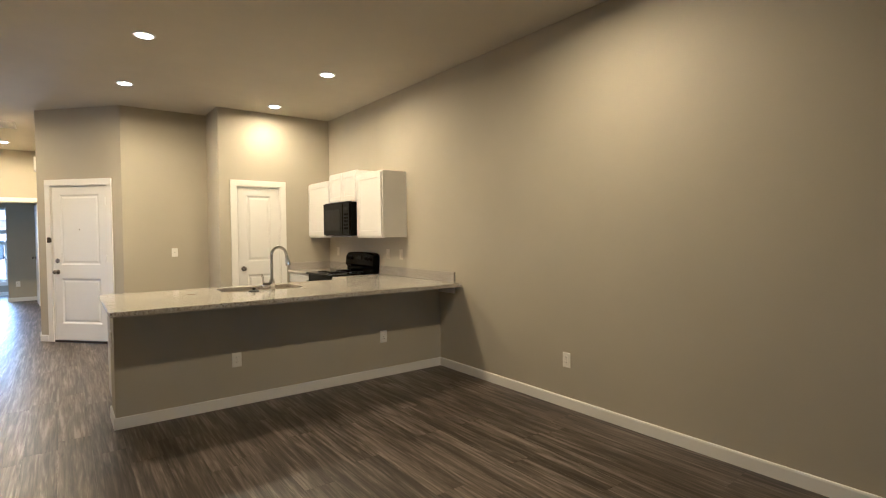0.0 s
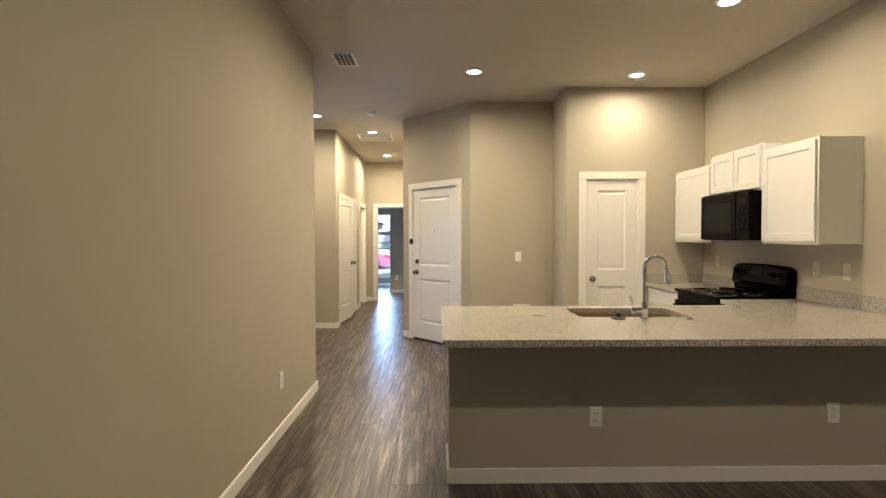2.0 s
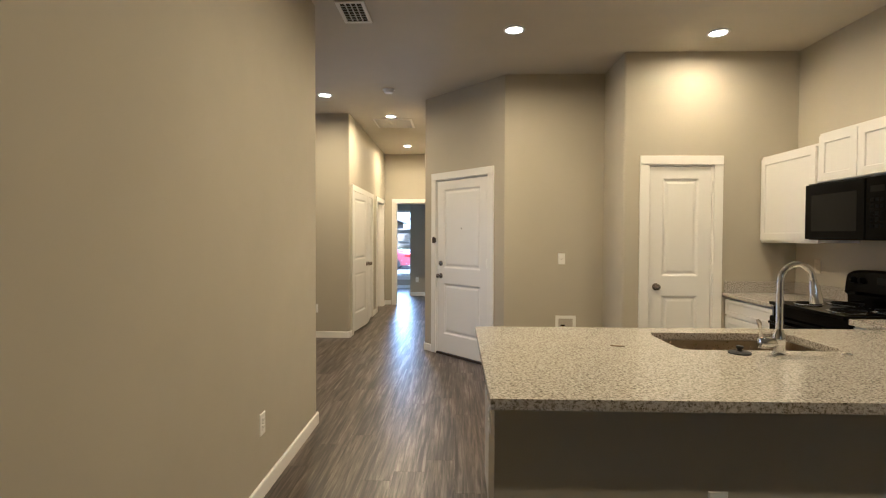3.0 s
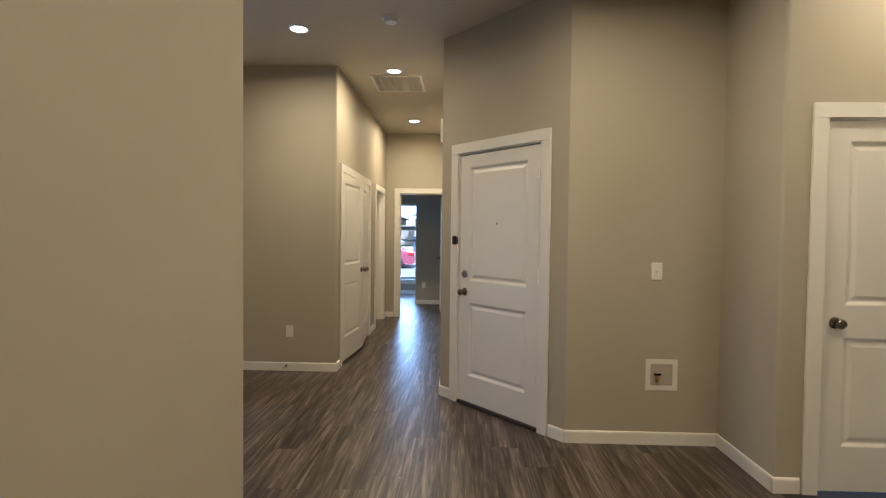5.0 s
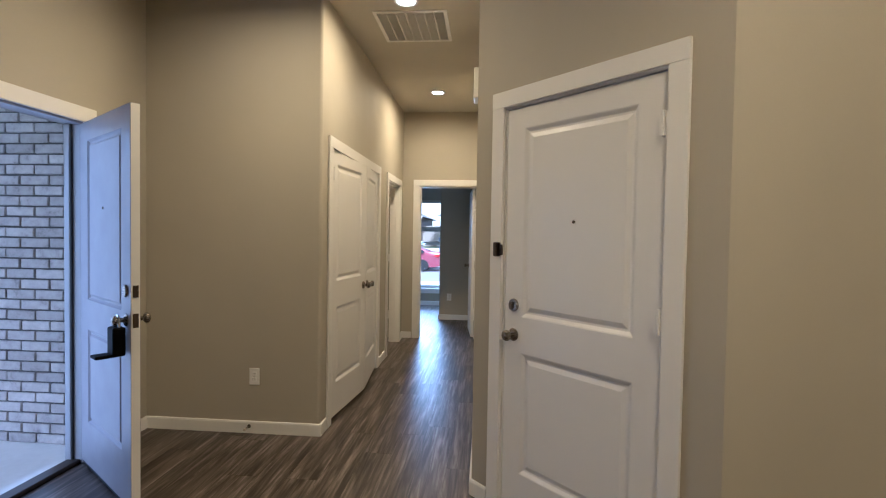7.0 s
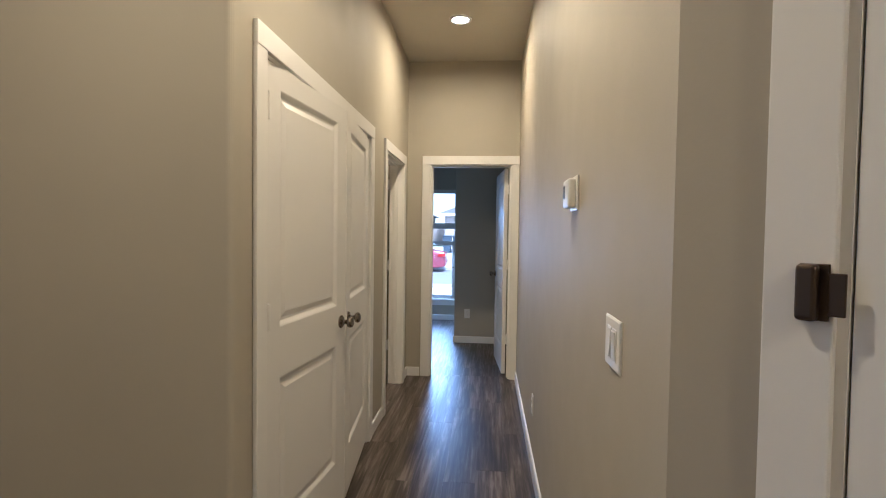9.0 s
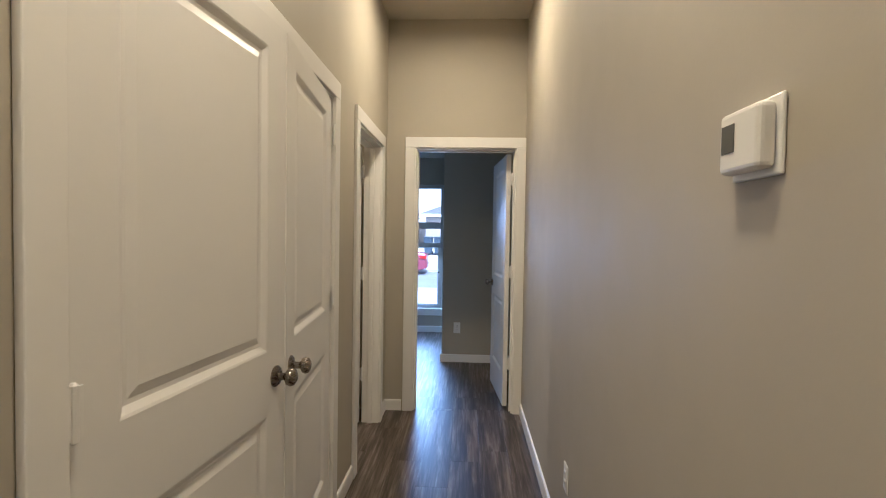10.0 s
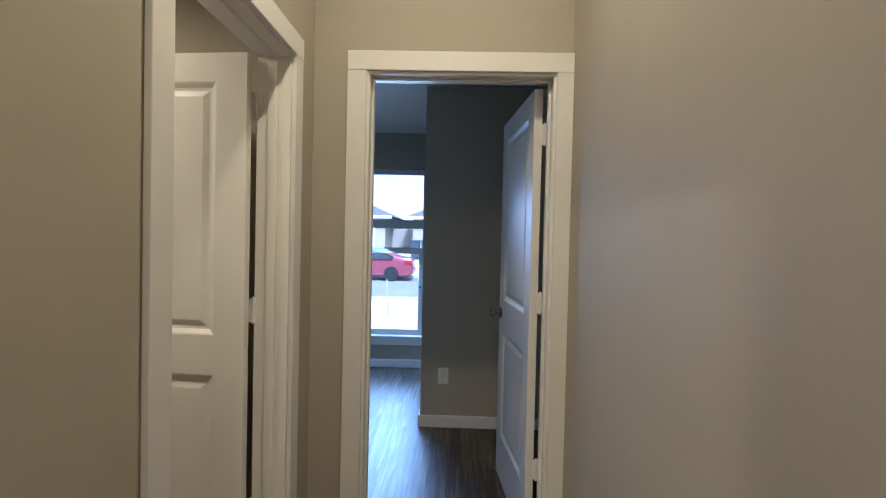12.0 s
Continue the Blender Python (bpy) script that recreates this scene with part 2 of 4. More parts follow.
def lathe(profile, m=None, seg=24, bm=None):
    """Turns a profile of (radius, height) about z, then places it by m."""
    bm = bm or bmesh.new()
    m = m or Matrix()
    rings = []
    for r, h in profile:
        if r < 1e-6:
            rings.append([bm.verts.new(m @ Vector((0, 0, h)))])
        else:
            rings.append([bm.verts.new(m @ Vector((r * math.cos(2 * math.pi * i / seg), r * math.sin(2 * math.pi * i / seg), h))) for i in range(seg)])
    for a, c in zip(rings, rings[1:]):
        for i in range(seg):
            j = (i + 1) % seg
            q = [a[i % len(a)], a[j % len(a)], c[j % len(c)], c[i % len(c)]]
            u = list(dict.fromkeys(q))
            if len(u) > 2:
                bm.faces.new(u)
    for ring, rev in ((rings[0], True), (rings[-1], False)):
        if len(ring) > 2:
            bm.faces.new(ring[::-1] if rev else ring)
    return bm


def at(x, y, z, axis="z"):
    return Matrix.Translation((x, y, z)) @ AXES[axis]


def tube(points, radii, seg=16, bm=None):
    """A round tube along points, with a radius for each."""
    bm = bm or bmesh.new()
    pts = [Vector(p) for p in points]
    side = None
    rings = []
    for i, p in enumerate(pts):
        d = (pts[min(i + 1, len(pts) - 1)] - pts[max(i - 1, 0)]).normalized()
        if side is None:
            side = d.orthogonal().normalized()
        side = (side - d * side.dot(d)).normalized()
        up = d.cross(side)
        r = radii[i] if isinstance(radii, (list, tuple)) else radii
        rings.append([bm.verts.new(p + r * (math.cos(2 * math.pi * k / seg) * side + math.sin(2 * math.pi * k / seg) * up)) for k in range(seg)])
    for a, c in zip(rings, rings[1:]):
        for k in range(seg):
            bm.faces.new((a[k], a[(k + 1) % seg], c[(k + 1) % seg], c[k]))
    bm.faces.new(rings[0][::-1])
    bm.faces.new(rings[-1])
    return bm


def prism(points, z0, z1, bm=None):
    """An upright prism on a plan polygon."""
    bm = bm or bmesh.new()
    lo = [bm.verts.new((x, y, z0)) for x, y in points]
    hi = [bm.verts.new((x, y, z1)) for x, y in points]
    n = len(points)
    bm.faces.new(lo[::-1])
    bm.faces.new(hi)
    for i in range(n):
        bm.faces.new((lo[i], lo[(i + 1) % n], hi[(i + 1) % n], hi[i]))
    return bm


def nested(bm, rects):
    """Faces between nested upright rectangles (x0, x1, z0, z1, depth y), with the innermost filled."""
    loops = [[bm.verts.new(p) for p in ((a, y, c), (b, y, c), (b, y, d), (a, y, d))] for a, b, c, d, y in rects]
    for o, i in zip(loops, loops[1:]):
        for k in range(4):
            bm.faces.new((o[k], o[(k + 1) % 4], i[(k + 1) % 4], i[k]))
    bm.faces.new(loops[-1])


def panelled(w, h, thick, panels, steps):
    """A slab (x 0..w, y 0..thick, z 0..h) with moulded panels on both faces; steps are (inset, depth)."""
    bm = bmesh.new()
    xs = sorted({0.0, w, *[p[0] for p in panels], *[p[1] for p in panels]})
    zs = sorted({0.0, h, *[p[2] for p in panels], *[p[3] for p in panels]})
    for y, s in ((0.0, 1), (thick, -1)):
        for x0, x1 in zip(xs, xs[1:]):
            for z0, z1 in zip(zs, zs[1:]):
                if any(abs(p[0] - x0) < 1e-6 and abs(p[1] - x1) < 1e-6 and abs(p[2] - z0) < 1e-6 and abs(p[3] - z1) < 1e-6 for p in panels):
                    nested(bm, [(x0 + i, x1 - i, z0 + i, z1 - i, y + s * d) for i, d in steps])
                else:
                    bm.faces.new([bm.verts.new(q) for q in ((x0, y, z0), (x1, y, z0), (x1, y, z1), (x0, y, z1))])
    for q in (((0, 0, 0), (0, thick, 0), (0, thick, h), (0, 0, h)), ((w, 0, 0), (w, thick, 0), (w, thick, h), (w, 0, h)),
              ((0, 0, 0), (w, 0, 0), (w, thick, 0), (0, thick, 0)), ((0, 0, h), (w, 0, h), (w, thick, h), (0, thick, h))):
        bm.faces.new([bm.verts.new(p) for p in q])
    bmesh.ops.remove_doubles(bm, verts=bm.verts, dist=1e-5)
    return bm


# ---------- plan ----------
E_X, S_Y, W_X, W_END = 3.232, -4.5, -0.845, 5.757
H, LOW = 3.05, 2.46
TH = 0.12
BASE_H, BASE_T = 0.085, 0.013
DOOR_H, HALL_H, PANTRY_H, BED_H = 2.060, 2.036, 2.047, 2.070


def along(p0, p1):
    """A frame with x along p0->p1, y to its left, z up."""
    d = Vector((p1[0] - p0[0], p1[1] - p0[1], 0))
    return Matrix.Translation((p0[0], p0[1], 0)) @ Matrix.Rotation(math.atan2(d.y, d.x), 4, "Z"), d.length


def wall(name, p0, p1, thick=TH, z0=-0.02, z1=H, openings=(), round0=0.0, round1=0.0, label="", mat=None):
    """A wall whose visible face runs from p0 to p1 with the room on its right; openings are (from, to, bottom, top)."""
    m, length = along(p0, p1)
    xs = sorted({0.0, length, *[q for o in openings for q in o[:2]]})
    zs = sorted({z0, z1, *[q for o in openings for q in o[2:] if z0 + 0.03 < q < z1]})

    def solid(i, k):
        if not (0 <= i < len(xs) - 1 and 0 <= k < len(zs) - 1):
            return False
        x, z = (xs[i] + xs[i + 1]) / 2, (zs[k] + zs[k + 1]) / 2
        return not any(a < x < b and lo < z < hi for a, b, lo, hi in openings)

    bm = bmesh.new()
    for i, k in itertools.product(range(len(xs) - 1), range(len(zs) - 1)):
        if not solid(i, k):
            continue
        a, b, lo, hi = xs[i], xs[i + 1], zs[k], zs[k + 1]
        quads = [((a, 0, lo), (b, 0, lo), (b, 0, hi), (a, 0, hi)), ((a, thick, lo), (b, thick, lo), (b, thick, hi), (a, thick, hi))]
        quads += [((x, 0, lo), (x, thick, lo), (x, thick, hi), (x, 0, hi)) for x, n in ((a, i - 1), (b, i + 1)) if not solid(n, k)]
        quads += [((a, 0, z), (b, 0, z), (b, thick, z), (a, thick, z)) for z, n in ((lo, k - 1), (hi, k + 1)) if not solid(i, n)]
        for q in quads:
            bm.faces.new([bm.verts.new(v) for v in q])
    bmesh.ops.remove_doubles(bm, verts=bm.verts, dist=1e-5)
    bmesh.ops.recalc_face_normals(bm, faces=bm.faces)
    for x, r in ((0.0, round0), (length, round1)):
        if r > 0:
            es = [e for e in bm.edges if all(abs(v.co.x - x) < 1e-5 and abs(v.co.y) < 1e-5 for v in e.verts)]
            bmesh.ops.bevel(bm, geom=es, offset=r, segments=5, affect="EDGES", profile=0.5)
    bm.transform(m)
    ob = part(name, bm, mat or WALL)
    return tagged(ob, label or "greige painted drywall wall with orange-peel texture", "wall", kind="structure")


def baseboard(p0, p1, skip=()):
    """Skirting on the room side of the face p0->p1, broken at the stretches in skip."""
    m, length = along(p0, p1)
    x = 0.0
    for a, b in (*sorted(skip), (length, length)):
        if a - x > 0.01:
            bm = bmesh.new()
            prof = [(0, 0), (-BASE_T, 0), (-BASE_T, BASE_H - 0.012), (-BASE_T + 0.003, BASE_H - 0.003), (-BASE_T + 0.007, BASE_H), (0, BASE_H)]
            ends = [[bm.verts.new((s, y, z)) for y, z in prof] for s in (x, a)]
            n = len(prof)
            for k in range(n):
                bm.faces.new((ends[0][k], ends[0][(k + 1) % n], ends[1][(k + 1) % n], ends[1][k]))
            bm.faces.new(ends[0])
            bm.faces.new(ends[1][::-1])
            bm.transform(m)
            tagged(part("baseboard", bm, TRIM), "white painted baseboard along the wall", "baseboard", kind="structure")
        x = b


# outer shell and partitions
wall("wall_east", (E_X, 6.81), (E_X, S_Y), label="long greige painted drywall wall beside the kitchen")
# opening for the assumed south window
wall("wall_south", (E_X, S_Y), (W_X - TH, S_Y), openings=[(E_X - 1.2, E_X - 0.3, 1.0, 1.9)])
wall("wall_west", (W_X, S_Y), (W_X, W_END), round1=0.02, label="greige painted drywall wall with a rounded corner")
wall("wall_entry_south", (W_X - TH, W_END), (-2.70, W_END))
FD0, FD1 = 7.52, 8.375
wall("wall_front", (-2.545, W_END - TH), (-2.545, 9.06), 0.115, openings=[(FD0 - W_END + TH, FD1 - W_END + TH, 0, 2.053)], label="greige entry wall with the front door opening")
wall("wall_closet", (-2.545, 8.94), (-1.275, 8.94), round1=0.02, label="greige painted entry wall with a rounded corner")
CL0, CL1, BA0, BA1 = 9.15, 10.758, 11.283, 12.088
wall("wall_hall_west", (-1.275, 8.94 + TH), (-1.275, 12.36), openings=[(CL0 - 9.06, CL1 - 9.06, 0, HALL_H), (BA0 - 9.06, BA1 - 9.06, 0, HALL_H)])
BD0, BD1 = -1.057, -0.262
wall("wall_hall_north", (-1.395, 12.36), (-0.2, 12.36), openings=[(BD0 + 1.395, BD1 + 1.395, 0, BED_H)])
wall("wall_hall_east", (-0.2, 12.48), (-0.2, 8.27))
G0, G1 = Vector((-0.2, 8.27)), Vector((0.675, 7.315))
GO0, GO1 = 0.209, 1.079
wall("wall_angled", G0, G1, openings=[(GO0, GO1, 0, DOOR_H)], label="greige painted wall set at an angle")
wall("wall_alcove", (0.675, 7.315), (1.69, 7.315), label="greige painted wall of the refrigerator alcove")
wall("wall_pantry_side", (1.69, 7.435), (1.69, 6.70 + 0.11))
PA0, PA1 = 1.908, 2.498
wall("wall_pantry", (1.69, 6.70), (E_X, 6.70), openings=[(PA0 - 1.69, PA1 - 1.69, 0, PANTRY_H)], round0=0.02, thick=0.11)
# rooms seen only through doors
wall("wall_garage_north", (0.9, 9.5), (2.6, 9.5), label="plain closing wall")
wall("wall_closet_back", (-2.0, 9.06), (-2.0, 11.0), z1=LOW, label="plain closet back wall")
wall("wall_bath_south", (-1.395, 11.0), (-3.3, 11.0), z1=LOW)
wall("wall_bath_west", (-3.3, 10.88), (-3.3, 12.36), z1=LOW)
JOG_X, JOG_Y, WIN_Y = -0.903, 13.92, 15.57
wall("wall_bedroom_jog", (JOG_X, JOG_Y), (0.2, JOG_Y), round0=0.012, z1=LOW, label="greige bedroom wall in dim daylight")
wall("wall_bedroom_jog_side", (JOG_X, WIN_Y + 0.16), (JOG_X, JOG_Y + TH), z1=LOW)
WX0, WX1, WZ0, WZ1 = -1.93, -0.978, 0.312, 2.088
wall("wall_window", (-4.3, WIN_Y), (JOG_X, WIN_Y), 0.16, z1=LOW, openings=[(WX0 + 4.3, WX1 + 4.3, WZ0, WZ1)], label="greige bedroom wall around a tall window")
wall("wall_bedroom_west", (-4.3, 12.48), (-4.3, 15.73), z1=LOW)
wall("wall_bedroom_south", (-1.395, 12.481), (-4.3, 12.481), z1=LOW)
wall("wall_bedroom_east", (0.08, JOG_Y), (0.08, 12.48), z1=LOW)

for p0, p1, skip in (
    ((E_X, 3.96), (E_X, S_Y), ()),
    ((E_X, S_Y), (W_X, S_Y), ()),
    ((W_X, S_Y), (W_X, W_END + BASE_T), ()),
    ((W_X, W_END), (-2.545, W_END), ()),
    ((-2.545, W_END), (-2.545, 8.94), [(FD0 - W_END - 0.09, FD1 - W_END + 0.09)]),
    ((-2.545, 8.94), (-1.275 + BASE_T, 8.94), ()),
    ((-1.275, 8.94), (-1.275, 12.36), [(CL0 - 8.94 - 0.085, CL1 - 8.94 + 0.085), (BA0 - 8.94 - 0.085, BA1 - 8.94 + 0.085)]),
    ((-1.275, 12.36), (-0.2, 12.36), [(BD0 + 1.275 - 0.085, BD1 + 1.275 + 0.062)]),
    ((-0.2, 12.36), (-0.2, 8.265), ()),
    (G0, G1, [(GO0 - 0.085, GO1 + 0.085)]),
    ((0.675, 7.315), (1.69, 7.315), ()),
    ((1.69, 7.315), (1.69, 6.69), ()),
    ((1.69 - BASE_T, 6.70), (E_X, 6.70), [(PA0 - 1.69 - 0.072, E_X - 1.69)]),
    ((JOG_X - BASE_T, JOG_Y), (0.08, JOG_Y), ()),
    ((JOG_X, WIN_Y), (JOG_X, JOG_Y), ()),
    ((-4.3, WIN_Y), (JOG_X, WIN_Y), ()),
):
    baseboard(p0, p1, skip)

# ceilings
for nm, b4 in (("ceiling_main", (-2.75, 3.4, S_Y - 0.2, 12.6, H, H + 0.12)), ("ceiling_bedroom", (-4.5, 0.3, 12.48, 15.75, LOW, LOW + 0.1)), ("ceiling_bath", (-3.45, -1.395, 10.9, 12.48, LOW, LOW + 0.1))):
    tagged(part(nm, box(*b4), CEIL), "greige textured drywall ceiling", "ceiling", kind="structure")

# ---------- doors ----------
PANEL_STEPS = [(0.0, 0.0), (0.006, 0.002), (0.020, 0.011), (0.030, 0.012), (0.052, 0.005)]


def knob(parent, m, mat=NICKEL, label="satin nickel door knob"):
    prof = [(0.0, 0.0), (0.032, 0.0), (0.032, 0.004), (0.026, 0.010), (0.012, 0.014), (0.011, 0.028), (0.014, 0.034), (0.024, 0.040), (0.0275, 0.050), (0.024, 0.060), (0.014, 0.066), (0.0, 0.067)]
    return part("knob", lathe(prof, m, 24), mat, parent, label, True)


def deadbolt(parent, m, mat=NICKEL, turn=True):
    bm = lathe([(0, 0), (0.032, 0), (0.032, 0.006), (0.027, 0.012), (0.012, 0.014), (0, 0.014)], m, 24)
    if turn:
        b2 = box(-0.006, 0.006, -0.019, 0.019, 0.014, 0.030, 0.003)
        b2.transform(m)
        me = bpy.data.meshes.new("tmp")
        b2.to_mesh(me)
        bm.from_mesh(me)
        b2.free()
        bpy.data.meshes.remove(me)
    return part("deadbolt", bm, mat, parent, "satin nickel deadbolt", True)


def hinge(parent, m, mat=TRIM):
    """Knuckle along z with two small leaves."""
    bm = lathe([(0, -0.050), (0.004, -0.050), (0.0075, -0.046), (0.0075, 0.046), (0.004, 0.050), (0, 0.050)], None, 10)
    for s in (-1, 1):
        bx(bm, s * 0.002, s * 0.018, -0.0015, 0.0015, -0.043, 0.043)
    bm.transform(m)
    return part("hinge", bm, mat, parent, "painted butt hinge", False)


def leaf(parent, w, m, mat=DOORPAINT, h=2.03, thick=0.036, stile=0.112, label="white two-panel moulded door leaf", rails=(0.245, 0.845, 1.02), top=0.105, steps=PANEL_STEPS):
    """A two-panel door: x from the hinge edge, face y=0 and y=thick, z from its foot; rails are the lower panel's foot and top and the upper panel's foot."""
    bm = panelled(w, h, thick, [(stile, w - stile, rails[0], rails[1]), (stile, w - stile, rails[2], h - top)], steps)
    bm.transform(m)
    return part("leaf", bm, mat, parent, label)


def frame_set(parent, p0, p1, o0, o1, top, thick, cas=0.08, stop_y=0.05, both=False, cut=0.0):
    """Jambs, stops and casing round the opening o0..o1 on the wall face p0->p1."""
    m, _ = along(p0, p1)

    def put(name, *dims, r=0.0):
        bm = box(*dims, r)
        bm.transform(m)
        part(name, bm, TRIM, parent)

    j = 0.018
    put("jamb", o0, o0 + j, -0.001, thick + 0.001, -0.003, top)
    put("jamb", o1 - j, o1, -0.001, thick + 0.001, -0.003, top)
    put("jamb", o0 + j, o1 - j, -0.001, thick + 0.001, top - j, top)
    put("stop", o0 + j, o0 + j + 0.011, stop_y, stop_y + 0.034, -0.003, top - j, r=0.002)
    put("stop", o1 - j - 0.011, o1 - j, stop_y, stop_y + 0.034, -0.003, top - j, r=0.002)
    put("stop", o0 + j + 0.011, o1 - j - 0.011, stop_y, stop_y + 0.034, top - j - 0.011, top - j, r=0.002)
    for y0, y1 in (((-0.018, -0.001),) + (((thick + 0.001, thick + 0.018),) if both else ())):
        put("casing", o0 + 0.006 - cas, o0 + 0.006, y0, y1, -0.003, top - 0.006, r=0.0025)
        put("casing", o1 - 0.006, o1 - 0.006 + cas - cut, y0, y1, -0.003, top - 0.006, r=0.0025)
        put("casing", o0 + 0.006 - cas, o1 - 0.006 + cas - cut, y0 - 0.0015, y1, top - 0.006, top - 0.006 + cas, r=0.0025)


def swing(hx, hy, angle, z=0.012):
    """Pose of a leaf hinged at (hx, hy) whose free edge points along angle (degrees from +x)."""
    return pose(hx, hy, z, 0, 0, angle)


def closed_door(name, p0, p1, o0, o1, hinge_right, label, head, thick=TH, foot=0.014, inset=0.004, rails=(0.245, 0.845, 1.02), top=0.105):
    d = thing(name, label=label, category="door", kind="structure")
    m, _ = along(p0, p1)
    frame_set(d, p0, p1, o0, o1, head, thick, stop_y=0.045)
    w = o1 - o0 - 0.042
    lf = leaf(d, w, m @ Matrix.Translation((o0 + 0.021, inset, foot)), h=head - 0.022 - foot, rails=rails, top=top)
    kx = o0 + 0.021 + (0.062 if hinge_right else w - 0.062)
    hx = o1 - 0.0195 if hinge_right else o0 + 0.0195
    return d, lf, m, kx, hx


# pantry door
d, lf, m, kx, hx = closed_door("door_pantry", (1.69, 6.70), (E_X, 6.70), PA0 - 1.69, PA1 - 1.69, True, "closed white two-panel pantry door with satin knob", PANTRY_H, 0.11)
knob(lf, m @ at(kx, 0.004, 0.94, "y") @ Matrix.Rotation(math.pi, 4, "X"))
for z in (0.36, 1.10, 1.84):
    hinge(lf, m @ at(hx, -0.014, z))

# garage door on the angled wall
d, lf, m, kx, hx = closed_door("door_garage", G0, G1, GO0, GO1, True, "closed white two-panel door with deadbolt and knob", DOOR_H, foot=0.027, rails=(0.215, 0.815, 0.99), top=0.10)
knob(lf, m @ at(kx, 0.004, 0.925, "y") @ Matrix.Rotation(math.pi, 4, "X"))
deadbolt(lf, m @ at(kx, 0.004, 1.072, "y") @ Matrix.Rotation(math.pi, 4, "X"))
for z in (0.36, 1.10, 1.84):
    hinge(lf, m @ at(hx, -0.016, z))
part("peephole", lathe([(0, 0), (0.008, 0), (0.007, 0.003), (0, 0.003)], m @ at((GO0 + GO1) / 2, 0.004, 1.48, "y") @ Matrix.Rotation(math.pi, 4, "X"), 12), BRONZE, lf, "dark peephole", True)
bm = box(GO0 - 0.030, GO0 + 0.002, -0.024, -0.0185, 1.310, 1.381, 0.001)
bx(bm, GO0 - 0.030, GO0 - 0.006, -0.042, -0.024, 1.310, 1.381, 0.006, 3)
bx(bm, GO0 + 0.001, GO0 + 0.019, -0.024, -0.0185, 1.317, 1.370, 0.001)
bm.transform(m)
part("guard_latch", bm, BRONZE, d, "dark bronze swing-bar door guard")
bm = box(GO0 + 0.02, GO1 - 0.02, -0.016, TH, -0.003, 0.024, 0.004)
bm.transform(m)
part("threshold", bm, THRESHOLD, d, "dark bronze threshold")

# hall closet, a pair of leaves standing slightly proud
d = thing("door_closet", label="pair of white two-panel closet doors slightly ajar", category="door", kind="structure")
frame_set(d, (-1.275, 8.94), (-1.275, 12.36), CL0 - 8.94, CL1 - 8.94, HALL_H, TH, stop_y=0.06)
wl = (CL1 - CL0 - 0.044) / 2
for hy, ang, far in ((CL0 + 0.021, 90 - 5.4, False), (CL1 - 0.021, -90 + 5.4, True)):
    mm = swing(-1.277, hy, ang, 0.028) @ Matrix.Translation((0, -0.036 if far else 0, 0))
    lf = leaf(d, wl, mm, h=1.985, rails=(0.245, 0.828, 1.02), top=0.082)
    fy = 0.0 if not far else 0.036
    turn = Matrix.Rotation(math.pi, 4, "X") if not far else Matrix()
    knob(lf, mm @ at(wl - 0.06, fy, 0.935, "y") @ turn)
    for z in (0.33, 1.075, 1.82):
        hinge(lf, mm @ at(-0.001, fy + (-0.016 if not far else 0.016), z))

# bathroom door, open into the room
d = thing("door_bath", label="white two-panel door standing open into a dark bathroom", category="door", kind="structure")
frame_set(d, (-1.275, 8.94), (-1.275, 12.36), BA0 - 8.94, BA1 - 8.94, HALL_H, TH, stop_y=0.045)
mm = swing(-1.410, BA1 - 0.034, 180 - 4, 0.014)
lf = leaf(d, BA1 - BA0 - 0.042, mm, h=2.0, rails=(0.235, 0.855, 0.998), top=0.10)
knob(lf, mm @ at(BA1 - BA0 - 0.105, 0.036, 0.94, "y"))
for z in (0.36, 1.10, 1.84):
    hinge(d, Matrix.Translation((-1.398, BA1 - 0.0195, z)))

# bedroom door, open into the room
d = thing("door_bedroom", label="white two-panel bedroom door standing open", category="door", kind="structure")
frame_set(d, (-1.395, 12.36), (-0.2, 12.36), BD0 + 1.395, BD1 + 1.395, BED_H, TH, stop_y=0.045, cut=0.012)
mm = swing(BD1 - 0.038, 12.494, 95.0, 0.014)
lf = leaf(d, BD1 - BD0 - 0.042, mm, h=2.025)
knob(lf, mm @ at(BD1 - BD0 - 0.105, 0.036, 0.94, "y"))
knob(lf, mm @ at(BD1 - BD0 - 0.105, 0.0, 0.94, "y") @ Matrix.Rotation(math.pi, 4, "X"))
for z in (0.36, 1.10, 1.84):
    hinge(d, Matrix.Translation((BD1 - 0.027, 12.485, z)))

# front door, standing open
FDOOR = thing("front_door", label="panelled steel front door standing open, colour darkened against the doorway light", category="door")
mm = swing(-2.553, FD1 - 0.012, -36.0, 0.03)
FW = 0.835
lf = leaf(FDOOR, FW, mm, STEELDOOR, h=2.005, thick=0.044, stile=0.135, label="steel two-panel leaf with a darkened colour", rails=(0.255, 0.80, 0.975), top=0.11, steps=[(0.0, 0.0), (0.005, 0.006), (0.013, 0.013), (0.024, 0.013), (0.034, 0.003)])
flip = Matrix.Rotation(math.pi, 4, "X")
knob(lf, mm @ at(FW - 0.062, 0.044, 0.935, "y"))
knob(lf, mm @ at(FW - 0.062, 0.0, 0.935, "y") @ flip)
deadbolt(lf, mm @ at(FW - 0.062, 0.0, 1.08, "y") @ flip, turn=False)
part("peephole", lathe([(0, 0), (0.008, 0), (0.006, 0.004), (0, 0.004)], mm @ at(FW / 2, 0.0, 1.50, "y") @ flip, 12), BRONZE, lf, "small peephole", True)
